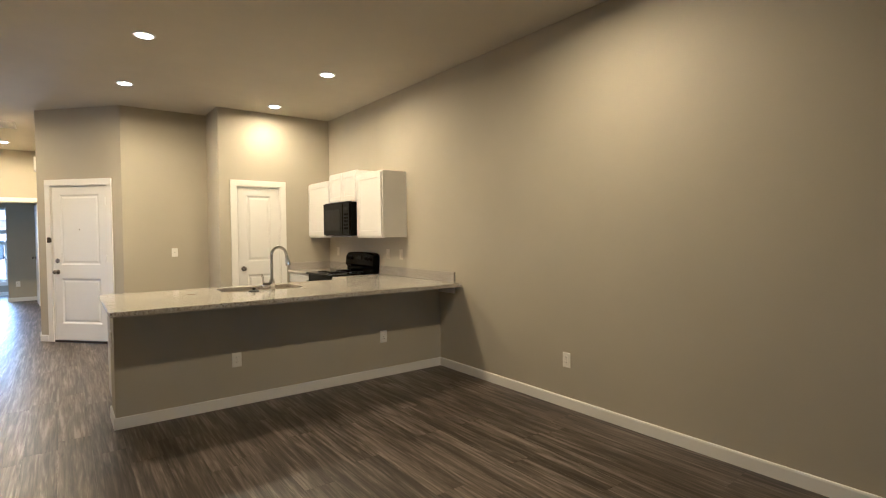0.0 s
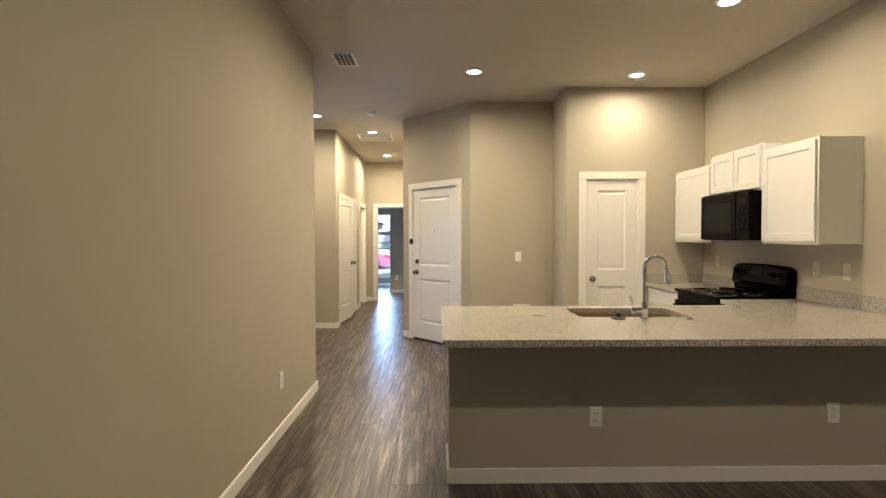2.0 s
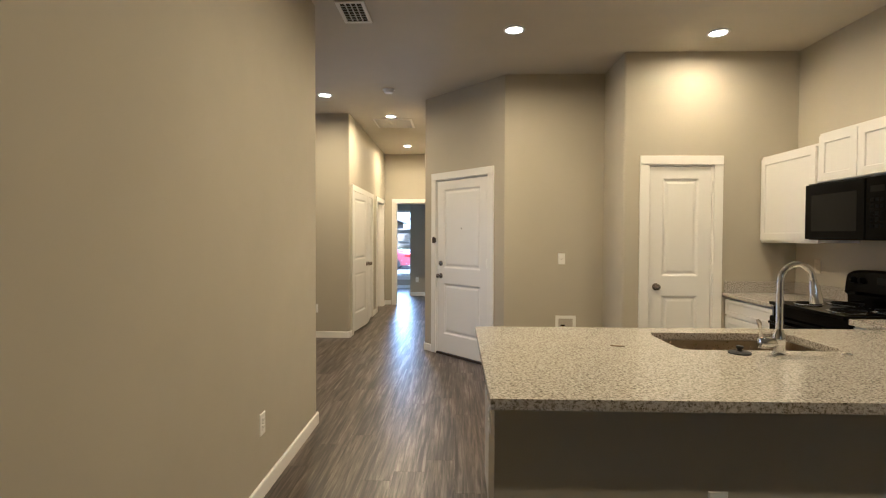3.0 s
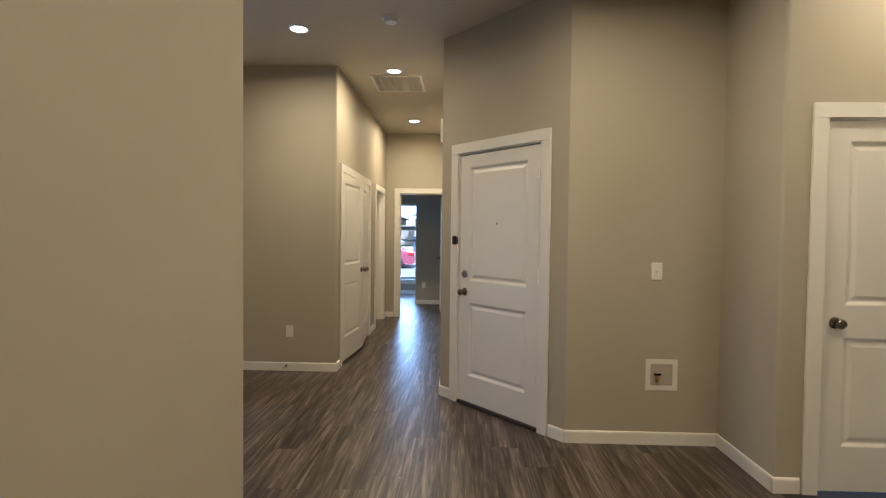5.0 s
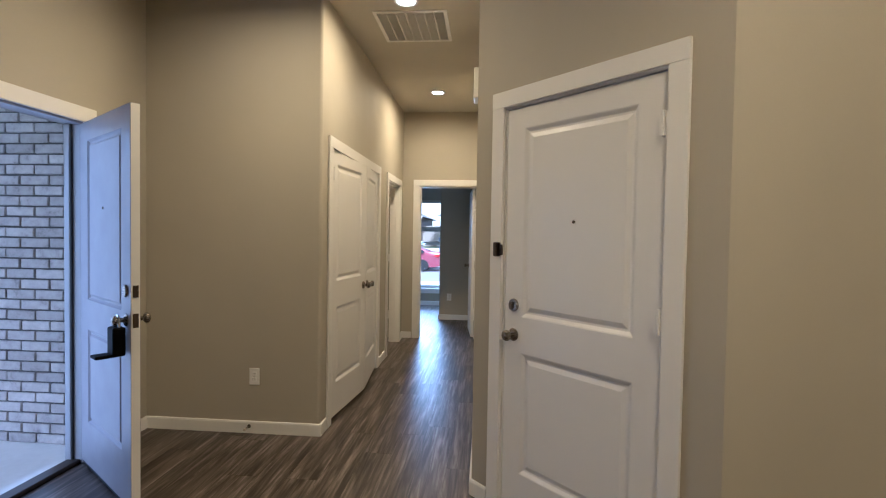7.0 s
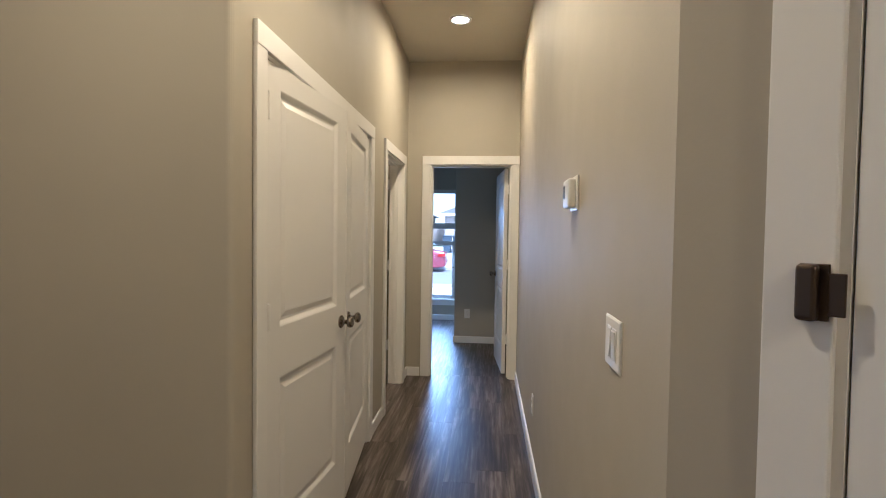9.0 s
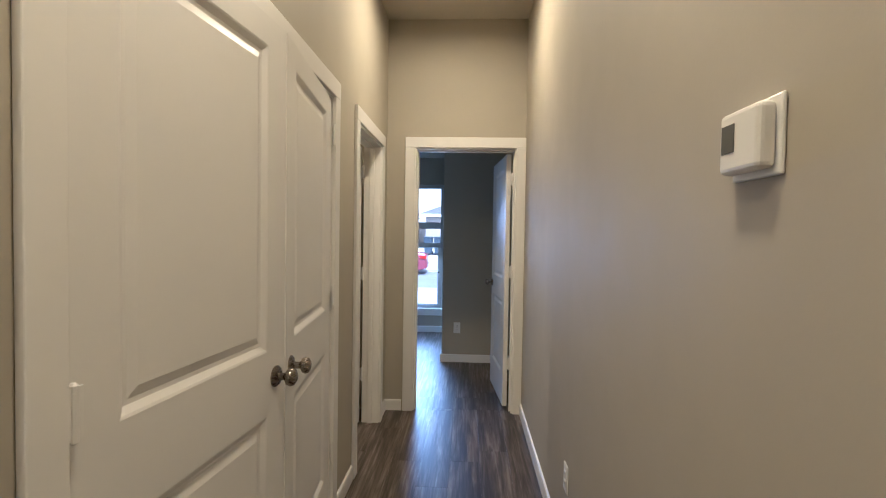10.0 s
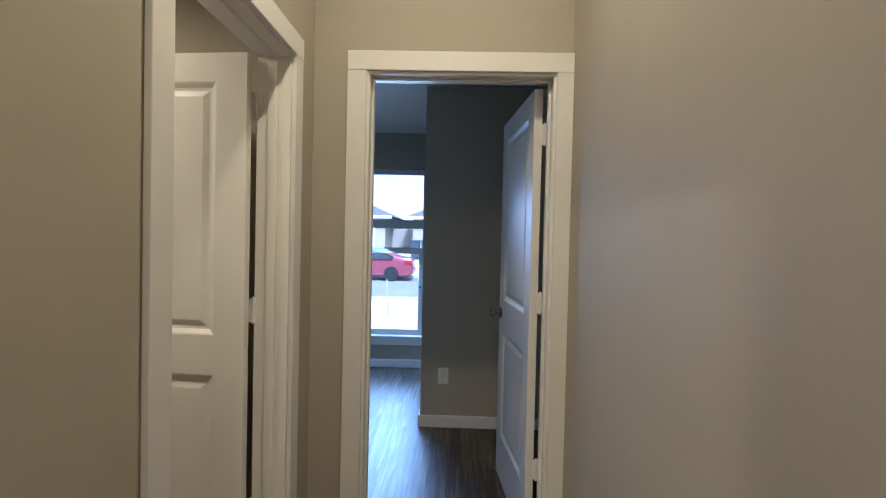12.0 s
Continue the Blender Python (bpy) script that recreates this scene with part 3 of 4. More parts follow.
bm = box(0.01, FW - 0.004, 0.004, 0.040, -0.022, 0.004, 0.002)
bm.transform(mm)
part("door_sweep", bm, RUBBER, lf, "dark rubber door sweep")

# lighter strip on the free edge: the warm room light as colour
bm = box(FW + 0.0002, FW + 0.0015, 0.002, 0.042, 0.0, 2.003)
bm.transform(mm)
part("lit_edge_strip", bm, TRIM, lf, "white door edge, room light put into its colour")
for z0, z1 in ((0.90, 0.97), (1.05, 1.11)):
    bm = box(FW + 0.0016, FW + 0.0032, 0.009, 0.035, z0, z1, 0.0006)
    bm.transform(mm)
    part("latch_plate", bm, BRONZE, lf, "bronze latch plate")

LOCK = thing("key_lockbox", mm, "black key lockbox hanging from the door knob", "lockbox")
lx, lz = FW - 0.062, 0.935
part("body", box(lx - 0.045, lx + 0.045, -0.072, -0.014, lz - 0.172, lz - 0.030, 0.010, 3), BLACKMATTE, LOCK)
pts = [(lx - 0.028, -0.04, lz - 0.06), (lx - 0.03, -0.04, lz - 0.01)] + [(lx - 0.03 * math.cos(a), -0.04, lz + 0.028 * math.sin(a)) for a in np.linspace(0.2, math.pi - 0.2, 9)] + [(lx + 0.03, -0.04, lz - 0.01), (lx + 0.028, -0.04, lz - 0.06)]
part("shackle", tube(pts, 0.006, 10), CHROME, LOCK, "steel shackle", True)
part("cover_flap", box(lx - 0.04, lx + 0.04, -0.145, -0.045, lz - 0.174, lz - 0.158, 0.006), BLACKMATTE, LOCK, "open black flap")

# front door frame and threshold
dfr = thing("door_frame_front", label="white casing and grey jambs of the front doorway", category="door frame", kind="structure")
JAMBGREY = painted("grey_exterior_jamb", (0.29, 0.29, 0.31), 0.5, 0.05, 0.02)
for y0, y1 in ((FD0 - 0.085, FD0 + 0.004), (FD1 - 0.004, FD1 + 0.085)):
    part("casing", box(-2.544, -2.527, y0, y1, -0.003, 2.049, 0.0025), TRIM, dfr)
part("casing", box(-2.5445, -2.5255, FD0 - 0.085, FD1 + 0.085, 2.049, 2.136, 0.0025), TRIM, dfr)
for y0, y1 in ((FD0, FD0 + 0.018), (FD1 - 0.010, FD1)):
    part("jamb", box(-2.662, -2.5445, y0, y1, 0, 2.053), JAMBGREY, dfr)
part("jamb", box(-2.662, -2.5445, FD0 + 0.018, FD1 - 0.010, 2.036, 2.052), JAMBGREY, dfr)
part("stop", box(-2.645, -2.612, FD1 - 0.028, FD1 - 0.010, 0.02, 2.036, 0.003), JAMBGREY, dfr)
part("weatherstrip", box(-2.612, -2.602, FD1 - 0.026, FD1 - 0.010, 0.02, 2.036, 0.003), RUBBER, dfr, "black weatherstrip")
part("threshold", box(-2.640, -2.562, FD0 + 0.018, FD1 - 0.010, 0.0, 0.026, 0.006), THRESHOLD, dfr, "dark bronze threshold")

# ---------- lamps ----------
CANS = ((0.641, 4.535), (0.64, 6.18), (2.305, 4.65), (2.298, 6.27), (-1.37, 8.03), (-0.733, 9.10), (-0.728, 11.40), (0.65, 1.7), (2.3, 1.75))
CAN_SHARE = (1.05, 1.55, 0.95, 0.68, 1.35, 1.35, 1.5, 0.2, 1.05)
can = thing("recessed_light", pose(0, 0, 0), "round white recessed ceiling downlight, lit", "ceiling light", "recessed ceiling lights")
part("trim_ring", lathe([(0.062, 0.001), (0.068, -0.007), (0.084, -0.004), (0.087, 0.004), (0.087, 0.012), (0.062, 0.012)], None, 40), TRIM, can, "white trim ring", True)
part("diffuser", lathe([(0, -0.0045), (0.045, -0.004), (0.0625, -0.001), (0.0625, 0.006), (0, 0.006)], None, 40), LAMPGLOW, can, "glowing white diffuser", True)
for i, (x, y) in enumerate(CANS):
    if i:
        copy_thing(can, pose(x, y, H - 0.004))
    la = bpy.data.lights.new("downlight", "AREA")
    la.shape, la.size, la.energy, la.color, la.spread = "DISK", 0.12, CAN_POWER * CAN_SHARE[i], CAN_COLOR, radians(170)
    new("downlight", la).matrix_world = pose(x, y, H - 0.013)
can.matrix_world = pose(*CANS[0], H - 0.004)
copy_thing(can, pose(-2.35, 11.55, LOW - 0.004))
la = bpy.data.lights.new("downlight", "AREA")
la.shape, la.size, la.energy, la.color, la.spread = "DISK", 0.12, CAN_POWER * 1.25, CAN_COLOR, radians(170)
new("downlight", la).matrix_world = pose(-2.35, 11.55, LOW - 0.013)

# ---------- kitchen ----------
PX0, PY0, PY1, CT0, CT1 = 0.291, 3.600, 4.860, 0.856, 0.891


def outlet(x, y, z, yaw, kind="outlet", label="white duplex electrical outlet on the wall", gang=1, mat=PLASTIC):
    """A wall plate facing local -y."""
    o = thing("wall_" + kind, pose(x, y, z, 0, 0, yaw), label, kind, "wall plates")
    w = 0.0365 + 0.030 * (gang - 1)
    bm = bmesh.new()
    nested(bm, [(-w, w, -0.0585, 0.0585, 0.0), (-w, w, -0.0585, 0.0585, -0.003), (-w + 0.004, w - 0.004, -0.0545, 0.0545, -0.006)])
    part("plate", bm, mat, o)
    for g in range(gang):
        gx = (g - (gang - 1) / 2) * 0.046
        if kind == "outlet" and "single" in label:
            f = part("socket", lathe([(0, 0), (0.0175, 0), (0.0165, 0.003), (0, 0.003)], at(gx, -0.006, 0, "y") @ flip, 20), mat, o)
            for q, qz in ((-0.0065, 0.003), (0.0065, 0.003), (0.0, -0.008)):
                part("slot", box(gx + q - 0.0015, gx + q + 0.0015, -0.0096, -0.0088, qz - 0.004, qz + 0.004), HOLESHADE, f)
        elif kind == "outlet":
            for s in (-1, 1):
                f = part("socket", box(gx - 0.0165, gx + 0.0165, -0.0095, -0.005, s * 0.0195 - 0.0145, s * 0.0195 + 0.0145, 0.003), mat, o)
                for q in (-0.0065, 0.0065):
                    part("slot", box(gx + q - 0.0012, gx + q + 0.0012, -0.0099, -0.009, s * 0.0195 - 0.001, s * 0.0195 + 0.007), HOLESHADE, f)
            part("screw", lathe([(0, 0), (0.003, 0), (0.002, 0.001), (0, 0.001)], at(gx, -0.006, 0, "y") @ flip, 8), NICKEL, o)
        elif kind == "switch":
            part("frame", box(gx - 0.0185, gx + 0.0185, -0.0072, -0.005, -0.036, 0.036, 0.001), mat, o)
            bm = box(gx - 0.016, gx + 0.016, -0.010, -0.006, -0.033, 0.033, 0.002)
            bm.transform(Matrix.Rotation(radians(3.0 if g % 2 else -3.0), 4, "X"))
            part("rocker", bm, mat, o)
    return o


pen = thing("peninsula_base", pose(0, 0, 0), "greige drywall peninsula half wall with white cabinets behind", "kitchen peninsula")
part("half_wall", box(0.332, E_X - 0.002, 3.962, 4.10, -0.005, CT0 - 0.001), WALL, pen)
part("end_wall", box(0.332, 0.42, 4.10, 4.30, -0.005, CT0 - 0.001), WALL, pen)
part("cabinet_box", box(0.345, 2.60, 4.301, 4.815, 0.09, 0.63, 0.002), CABPAINT, pen, "white painted base cabinets")
part("face_frame", box(0.345, 2.60, 4.79, 4.815, 0.63, CT0 - 0.001), CABPAINT, pen)
part("end_panel", box(0.345, 0.37, 4.301, 4.79, 0.63, CT0 - 0.001), CABPAINT, pen)
part("toe_kick", box(0.36, 2.60, 4.301, 4.75, -0.002, 0.09), CABPAINT, pen)
part("baseboard", box(0.332 - BASE_T, E_X - 0.001, 3.962 - BASE_T, 3.9615, -0.002, BASE_H, 0.003), TRIM, pen)
part("baseboard", box(0.332 - BASE_T, 0.3315, 3.9615, 4.31, -0.002, BASE_H, 0.003), TRIM, pen)
cl = thing("countertop_cleat", label="white wooden support cleat under the counter", category="cleat")
part("board", box(E_X - 0.022, E_X - 0.001, 3.70, 3.960, 0.78, CT0 - 0.001, 0.002), TRIM, cl)

# granite tops: peninsula with a cut-out for the sink
SX0, SX1, SY0, SY1 = 1.18, 1.895, 4.315, 4.715


def rounded(x0, x1, y0, y1, r, n=5):
    out = []
    for cx, cy, a in ((x1 - r, y1 - r, 0), (x0 + r, y1 - r, 90), (x0 + r, y0 + r, 180), (x1 - r, y0 + r, 270)):
        out += [(cx + r * math.cos(radians(a + 90 * k / n)), cy + r * math.sin(radians(a + 90 * k / n))) for k in range(n + 1)]
    return out


top = thing("granite_countertop", label="speckled cream granite countertop with overhang and backsplash", category="countertop")
bm = bmesh.new()
bx(bm, PX0, SX0, PY0, PY1, CT0, CT1)
bx(bm, SX1, E_X - 0.001, PY0, PY1, CT0, CT1)
bx(bm, SX0, SX1, PY0, SY0, CT0, CT1)
bx(bm, SX0, SX1, SY1, PY1, CT0, CT1)
for cx, cy, a0 in ((SX0, SY0, 180), (SX1, SY0, 270), (SX1, SY1, 0), (SX0, SY1, 90)):
    rr = 0.055
    ox, oy = cx + (rr if cx == SX0 else -rr), cy + (rr if cy == SY0 else -rr)
    prism([(cx, cy)] + [(ox + rr * math.cos(radians(a0 + 90 * k / 6)), oy + rr * math.sin(radians(a0 + 90 * k / 6))) for k in range(7)], CT0, CT1, bm)
part("peninsula_slab", bm, GRANITE, top)
part("side_slab", box(2.585, E_X - 0.001, PY1 + 0.0005, 5.215, CT0, CT1, 0.002, 1), GRANITE, top)
part("far_slab", box(2.585, E_X - 0.001, 5.985, 6.698, CT0, CT1, 0.003, 1), GRANITE, top)
part("backsplash", box(E_X - 0.020, E_X - 0.001, 3.70, 5.215, CT1, CT1 + 0.105, 0.002, 1), GRANITE, top)
part("backsplash", box(E_X - 0.020, E_X - 0.001, 5.985, 6.68, CT1, CT1 + 0.105, 0.002, 1), GRANITE, top)
part("backsplash", box(2.60, E_X - 0.001, 6.680, 6.699, CT1, CT1 + 0.105, 0.002, 1), GRANITE, top)

# sink
snk = thing("sink", label="stainless steel undermount kitchen sink", category="sink")
inn = rounded(SX0 + 0.004, SX1 - 0.004, SY0 + 0.004, SY1 - 0.004, 0.05)
bm = bmesh.new()
lo = rounded(SX0 + 0.02, SX1 - 0.02, SY0 + 0.02, SY1 - 0.02, 0.045)
loops = [[bm.verts.new((x, y, z)) for x, y in pts] for pts, z in ((rounded(SX0 - 0.02, SX1 + 0.02, SY0 - 0.02, SY1 + 0.02, 0.06), CT0 - 0.002), (inn, CT0 - 0.002), (lo, CT0 - 0.19), (rounded(SX0 + 0.05, SX1 - 0.05, SY0 + 0.05, SY1 - 0.05, 0.03), CT0 - 0.205))]
for a, c in zip(loops, loops[1:]):
    for k in range(len(a)):
        bm.faces.new((a[k], a[(k + 1) % len(a)], c[(k + 1) % len(a)], c[k]))
bm.faces.new(loops[-1])
part("bowl", bm, STEEL, snk, "brushed steel bowl", True)
part("drain", lathe([(0, 0), (0.05, 0), (0.055, 0.003), (0.035, 0.002), (0, -0.002)], at(1.55, 4.52, CT0 - 0.204), 24), CHROME, snk, "chrome drain", True)

# faucet
fau = thing("kitchen_faucet", pose(1.556, 4.236, CT1), "chrome gooseneck kitchen faucet with side lever", "faucet")
part("base", lathe([(0, 0), (0.028, 0), (0.028, 0.006), (0.024, 0.010), (0.023, 0.045), (0.025, 0.05), (0.024, 0.085), (0.017, 0.10), (0.014, 0.11), (0, 0.11)], None, 28), CHROME, fau, smooth=True)
R = 0.067
pts = [(0, 0, 0.10), (0, 0, 0.2), (0, 0, 0.305)] + [(R - R * math.cos(a), -0.004, 0.318 + R * math.sin(a)) for a in np.linspace(0, math.pi * 0.86, 14)]
pts += [(pts[-1][0] + 0.006, -0.006, pts[-1][2] - 0.03)]
part("gooseneck", tube(pts, 0.0135, 18), CHROME, fau, smooth=True)
e = Vector(pts[-1])
part("spray_head", tube([e, e + Vector((0.004, 0, -0.02)), e + Vector((0.012, 0, -0.07)), e + Vector((0.016, 0, -0.095))], [0.0145, 0.018, 0.023, 0.0245], 18), CHROME, fau, "chrome pull-down spray head", True)
lv = part("lever_hub", lathe([(0, 0), (0.021, 0), (0.024, 0.02), (0.025, 0.05), (0.021, 0.066), (0.0, 0.072)], at(-0.018, 0, 0.05, "x") @ flip, 20), CHROME, fau, smooth=True)
part("lever", tube([(-0.068, 0, 0.055), (-0.078, 0, 0.08), (-0.080, -0.004, 0.11), (-0.086, -0.006, 0.135), (-0.094, -0.006, 0.15)], [0.007, 0.0075, 0.0065, 0.009, 0.006], 12), CHROME, lv, "curved chrome lever", True)
st = thing("sink_stopper", pose(1.403, 4.255, CT1), "black rubber sink stopper on the counter", "stopper")
part("disc", lathe([(0, 0), (0.044, 0), (0.046, 0.004), (0.040, 0.009), (0.012, 0.011), (0.009, 0.02), (0, 0.02)], None, 28), RUBBER, st, smooth=True)
part("grip", lathe([(0, 0.018), (0.010, 0.018), (0.015, 0.024), (0.014, 0.032), (0, 0.034)], None, 20), RUBBER, st, smooth=True)
tagged(part("faucet_hole_cap", lathe([(0, 0), (0.021, 0), (0.020, 0.004), (0.012, 0.007), (0, 0.008)], at(1.845, 4.243, CT1), 24), CHROME, smooth=True), "round chrome cap on the granite counter", "cap")
bm = prism([(0, 0), (0.012, 0.004), (0.04, 0.002), (0.062, -0.004), (0.04, -0.010), (0.016, -0.012)], 0, 0.004)
bm.transform(pose(0.89, 4.385, CT1, 0, 0, -12))
tagged(part("paper_scrap", bm, mottled("brown_scrap", (0.10, 0.07, 0.04), (0.25, 0.19, 0.12), 60, 0.8)), "small brown paper scrap on the counter", "scrap")


def shaker(name, parent, w, h, m, label="white shaker cabinet door", frame_w=0.055):
    bm = panelled(w, h, 0.019, [(frame_w, w - frame_w, frame_w, h - frame_w)], [(0, 0), (0.003, 0.001), (0.006, 0.007), (0.007, 0.0075)])
    bm.transform(m)
    return part(name, bm, CABPAINT, parent, label)


def face_west(x, y, z):
    """Pose for a door on a unit along the east wall: local x runs to -y, its face looks to -x."""
    return pose(x, y, z, 0, 0, -90)


CABX = 2.925
for y0, y1, z0, z1, n, nm in ((4.60, 5.205, 1.35, 2.10, 1, "single-door"), (5.21, 5.975, 1.79, 2.165, 2, "two-door"), (5.98, 6.695, 1.35, 2.10, 1, "single-door")):
    c = thing("wall_cabinet", pose(0, 0, 0), "white shaker %s wall cabinet" % nm, "cabinet", "kitchen wall cabinets")
    part("body", box(CABX + 0.0155, E_X - 0.001, y0, y1, z0, z1), CABPAINT, c)
    part("face_frame", box(CABX - 0.004, CABX + 0.015, y0, y1, z0 - 0.006, z1 + 0.004, 0.0015), CABPAINT, c)
    part("scribe_strip", box(E_X - 0.018, E_X - 0.0005, y0 - 0.004, y0 - 0.0005, z0 - 0.004, z1), CABPAINT, c)
    w = (y1 - y0 - 0.03 - 0.012 * (n - 1)) / n
    for k in range(n):
        shaker("door", c, w, z1 - z0 - 0.035, face_west(CABX - 0.0235, y1 - 0.015 - k * (w + 0.012), z0 + 0.018))

# base units along the east wall
for y0, y1 in ((PY1 - 0.02, 5.215), (5.985, 6.695)):
    c = thing("base_cabinet", pose(0, 0, 0), "white shaker base cabinet with a drawer", "cabinet", "kitchen base cabinets")
    part("body", box(2.625, E_X - 0.002, y0, y1, 0.09, CT0 - 0.001, 0.0015), CABPAINT, c)
    part("toe_kick", box(2.68, E_X - 0.01, y0, y1, -0.002, 0.09), CABPAINT, c)
    w = y1 - y0 - 0.03
    shaker("drawer_front", c, w, 0.14, face_west(2.605, y1 - 0.015, 0.70), frame_w=0.03)
    shaker("door", c, w, 0.57, face_west(2.605, y1 - 0.015, 0.115))

# over-the-range microwave
mw = thing("microwave", pose(0, 0, 0), "black over-the-range microwave under a wall cabinet", "microwave")
part("body", box(2.845, E_X - 0.002, 5.215, 5.97, 1.372, 1.783, 0.004), BLACKMATTE, mw)
md = part("door", box(2.815, 2.843, 5.405, 5.97, 1.378, 1.780, 0.006), BLACKGLOSS, mw, "glossy black door")
part("window", box(2.8125, 2.816, 5.47, 5.90, 1.435, 1.70, 0.001), GLASSDARK, md, "smoked glass window")
pn = part("control_panel", box(2.816, 2.843, 5.217, 5.402, 1.378, 1.780, 0.006), BLACKGLOSS, mw, "black control panel")
part("display", box(2.8145, 2.8165, 5.255, 5.365, 1.68, 1.72), GLASSDARK, pn)
for r in range(5):
    for c3 in range(3):
        part("button", box(2.8148, 2.8165, 5.255 + c3 * 0.04, 5.285 + c3 * 0.04, 1.45 + r * 0.042, 1.475 + r * 0.042, 0.0005), BLACKMATTE, pn)
part("vent_grille", box(2.835, 2.85, 5.22, 5.965, 1.765, 1.789, 0.002), BLACKMATTE, mw)

# electric range
rg = thing("electric_range", pose(0, 0, 0), "black freestanding coil-top electric range", "range")
part("body", box(2.60, 3.21, 5.222, 5.978, 0.03, 0.880, 0.004), BLACKGLOSS, rg)
part("cooktop", box(2.565, 3.215, 5.219, 5.981, 0.880, 0.907, 0.009, 3), BLACKGLOSS, rg)
od = part("oven_door", box(2.565, 2.598, 5.23, 5.97, 0.26, 0.80, 0.006), BLACKGLOSS, rg)
part("oven_window", box(2.562, 2.566, 5.36, 5.84, 0.40, 0.66), GLASSDARK, od)
part("handle", tube([(2.565, 5.27, 0.755), (2.53, 5.29, 0.76), (2.525, 5.60, 0.76), (2.53, 5.91, 0.76), (2.565, 5.93, 0.755)], 0.011, 10), BLACKGLOSS, od, smooth=True)
part("drawer", box(2.57, 2.598, 5.23, 5.97, 0.06, 0.245, 0.006), BLACKGLOSS, rg)
bm = bmesh.new()
prof = [(3.225, 0.903), (3.150, 0.903), (3.146, 0.970), (3.122, 0.995), (3.138, 1.135), (3.152, 1.155), (3.225, 1.155)]
ends = []
for q in np.linspace(-1, 1, 15):
    k = (1 - abs(q) ** 3.5) ** 0.5
    ends.append([bm.verts.new((3.19 + (x - 3.19) * (0.92 + 0.08 * k), 5.60 + 0.378 * float(q), 0.903 + (z - 0.903) * (0.87 + 0.14 * k))) for x, z in prof])
for a, c in zip(ends, ends[1:]):
    for k in range(len(prof)):
        bm.faces.new((a[k], a[(k + 1) % len(prof)], c[(k + 1) % len(prof)], c[k]))
bm.faces.new(ends[0])
bm.faces.new(ends[-1][::-1])
bg = part("backguard", bm, BLACKGLOSS, rg, "glossy black backguard", True)
for y in (5.30, 5.385, 5.815, 5.90):
    part("knob", lathe([(0, 0), (0.024, 0), (0.022, 0.012), (0.016, 0.026), (0, 0.027)], at(3.131, y, 1.08, "x") @ Matrix.Rotation(math.pi, 4, "X"), 18), BLACKMATTE, bg, smooth=True)
part("clock", box(3.124, 3.130, 5.52, 5.68, 1.06, 1.11), GLASSDARK, bg)
for x, y, r in ((2.73, 5.42, 0.105), (2.73, 5.79, 0.085), (3.0, 5.42, 0.085), (3.0, 5.79, 0.105)):
    bn = part("drip_pan", lathe([(r * 0.3, -0.006), (r * 0.92, 0.001), (r * 1.02, 0.005), (r * 1.08, 0.003), (r * 1.08, 0.0), (r * 0.3, -0.009)], at(x, y, 0.908), 28), CHROME, rg, "chrome drip pan", True)
    turns = 4
    pts = [(x + (0.02 + (r - 0.025) * s) * math.cos(turns * 2 * math.pi * s), y + (0.02 + (r - 0.025) * s) * math.sin(turns * 2 * math.pi * s), 0.916) for s in np.linspace(0, 1, 90)]
    part("coil_burner", tube(pts, 0.0055, 6), BLACKMATTE, bn, "black coil burner", True)

# wall plates
outlet(1.17, 3.962, 0.376, 0, label="white duplex outlet on the peninsula")
outlet(2.54, 3.962, 0.39, 0, label="white duplex outlet on the peninsula")
outlet(E_X, 2.28, 0.38, -90)
outlet(W_X, 4.70, 0.39, 90)
outlet(0.332, 4.20, 0.62, -90, label="white outlet on the peninsula end")
outlet(1.265, 7.315, 1.163, 0, label="white single outlet in the refrigerator alcove")
outlet(-1.745, 8.94, 0.40, 0)
outlet(-0.2, 10.55, 0.37, -90)
outlet(JOG_X + 0.165, JOG_Y, 0.375, 0, label="white outlet on the bedroom wall")
# plates under the wall cabinets, coloured darker for the shade there
outlet(E_X, 4.72, 1.145, -90, "switch", "white rocker switch above the counter, shade in its colour", mat=SHADEDPLASTIC)
outlet(E_X, 5.02, 1.145, -90, label="white outlet above the counter, shade in its colour", mat=SHADEDPLASTIC)
outlet(E_X, 6.42, 1.145, -90, label="white outlet above the counter, shade in its colour", mat=SHADEDPLASTIC)
outlet(-0.2, 8.62, 1.166, -90, "switch", "white double rocker switch plate", 2)

# ---------- ceiling and wall fittings ----------
def grille(name, x0, x1, y0, y1, bars_x, bars_y, label, dark):
    g = thing(name, pose(0, 0, 0), label, "vent")
    z = H - 0.001
    # flat sheet replaces the duct; on the supply vent its colour gives the shade
    part("backing", box(x0 + 0.02, x1 - 0.02, y0 + 0.02, y1 - 0.02, z - 0.0015, z), dark, g, "flat sheet in place of the duct opening")
    f = 0.028
    for a, b, c, e4 in ((x0, x1, y0, y0 + f), (x0, x1, y1 - f, y1), (x0, x0 + f, y0 + f, y1 - f), (x1 - f, x1, y0 + f, y1 - f)):
        part("frame", box(a, b, c, e4, z - 0.009, z, 0.002), GRILLE, g)
    for k in range(bars_x):
        x = x0 + f + (x1 - x0 - 2 * f) * (k + 1) / (bars_x + 1)
        part("slat", box(x - 0.004, x + 0.004, y0 + f, y1 - f, z - 0.0085, z - 0.002), GRILLE, g)
    n = bars_y
    for k in range(n):
        y = y0 + f + (y1 - y0 - 2 * f) * (k + 1) / (n + 1)
        bm = box(x0 + f, x1 - f, -0.0055, 0.0055, -0.0008, 0.0008)
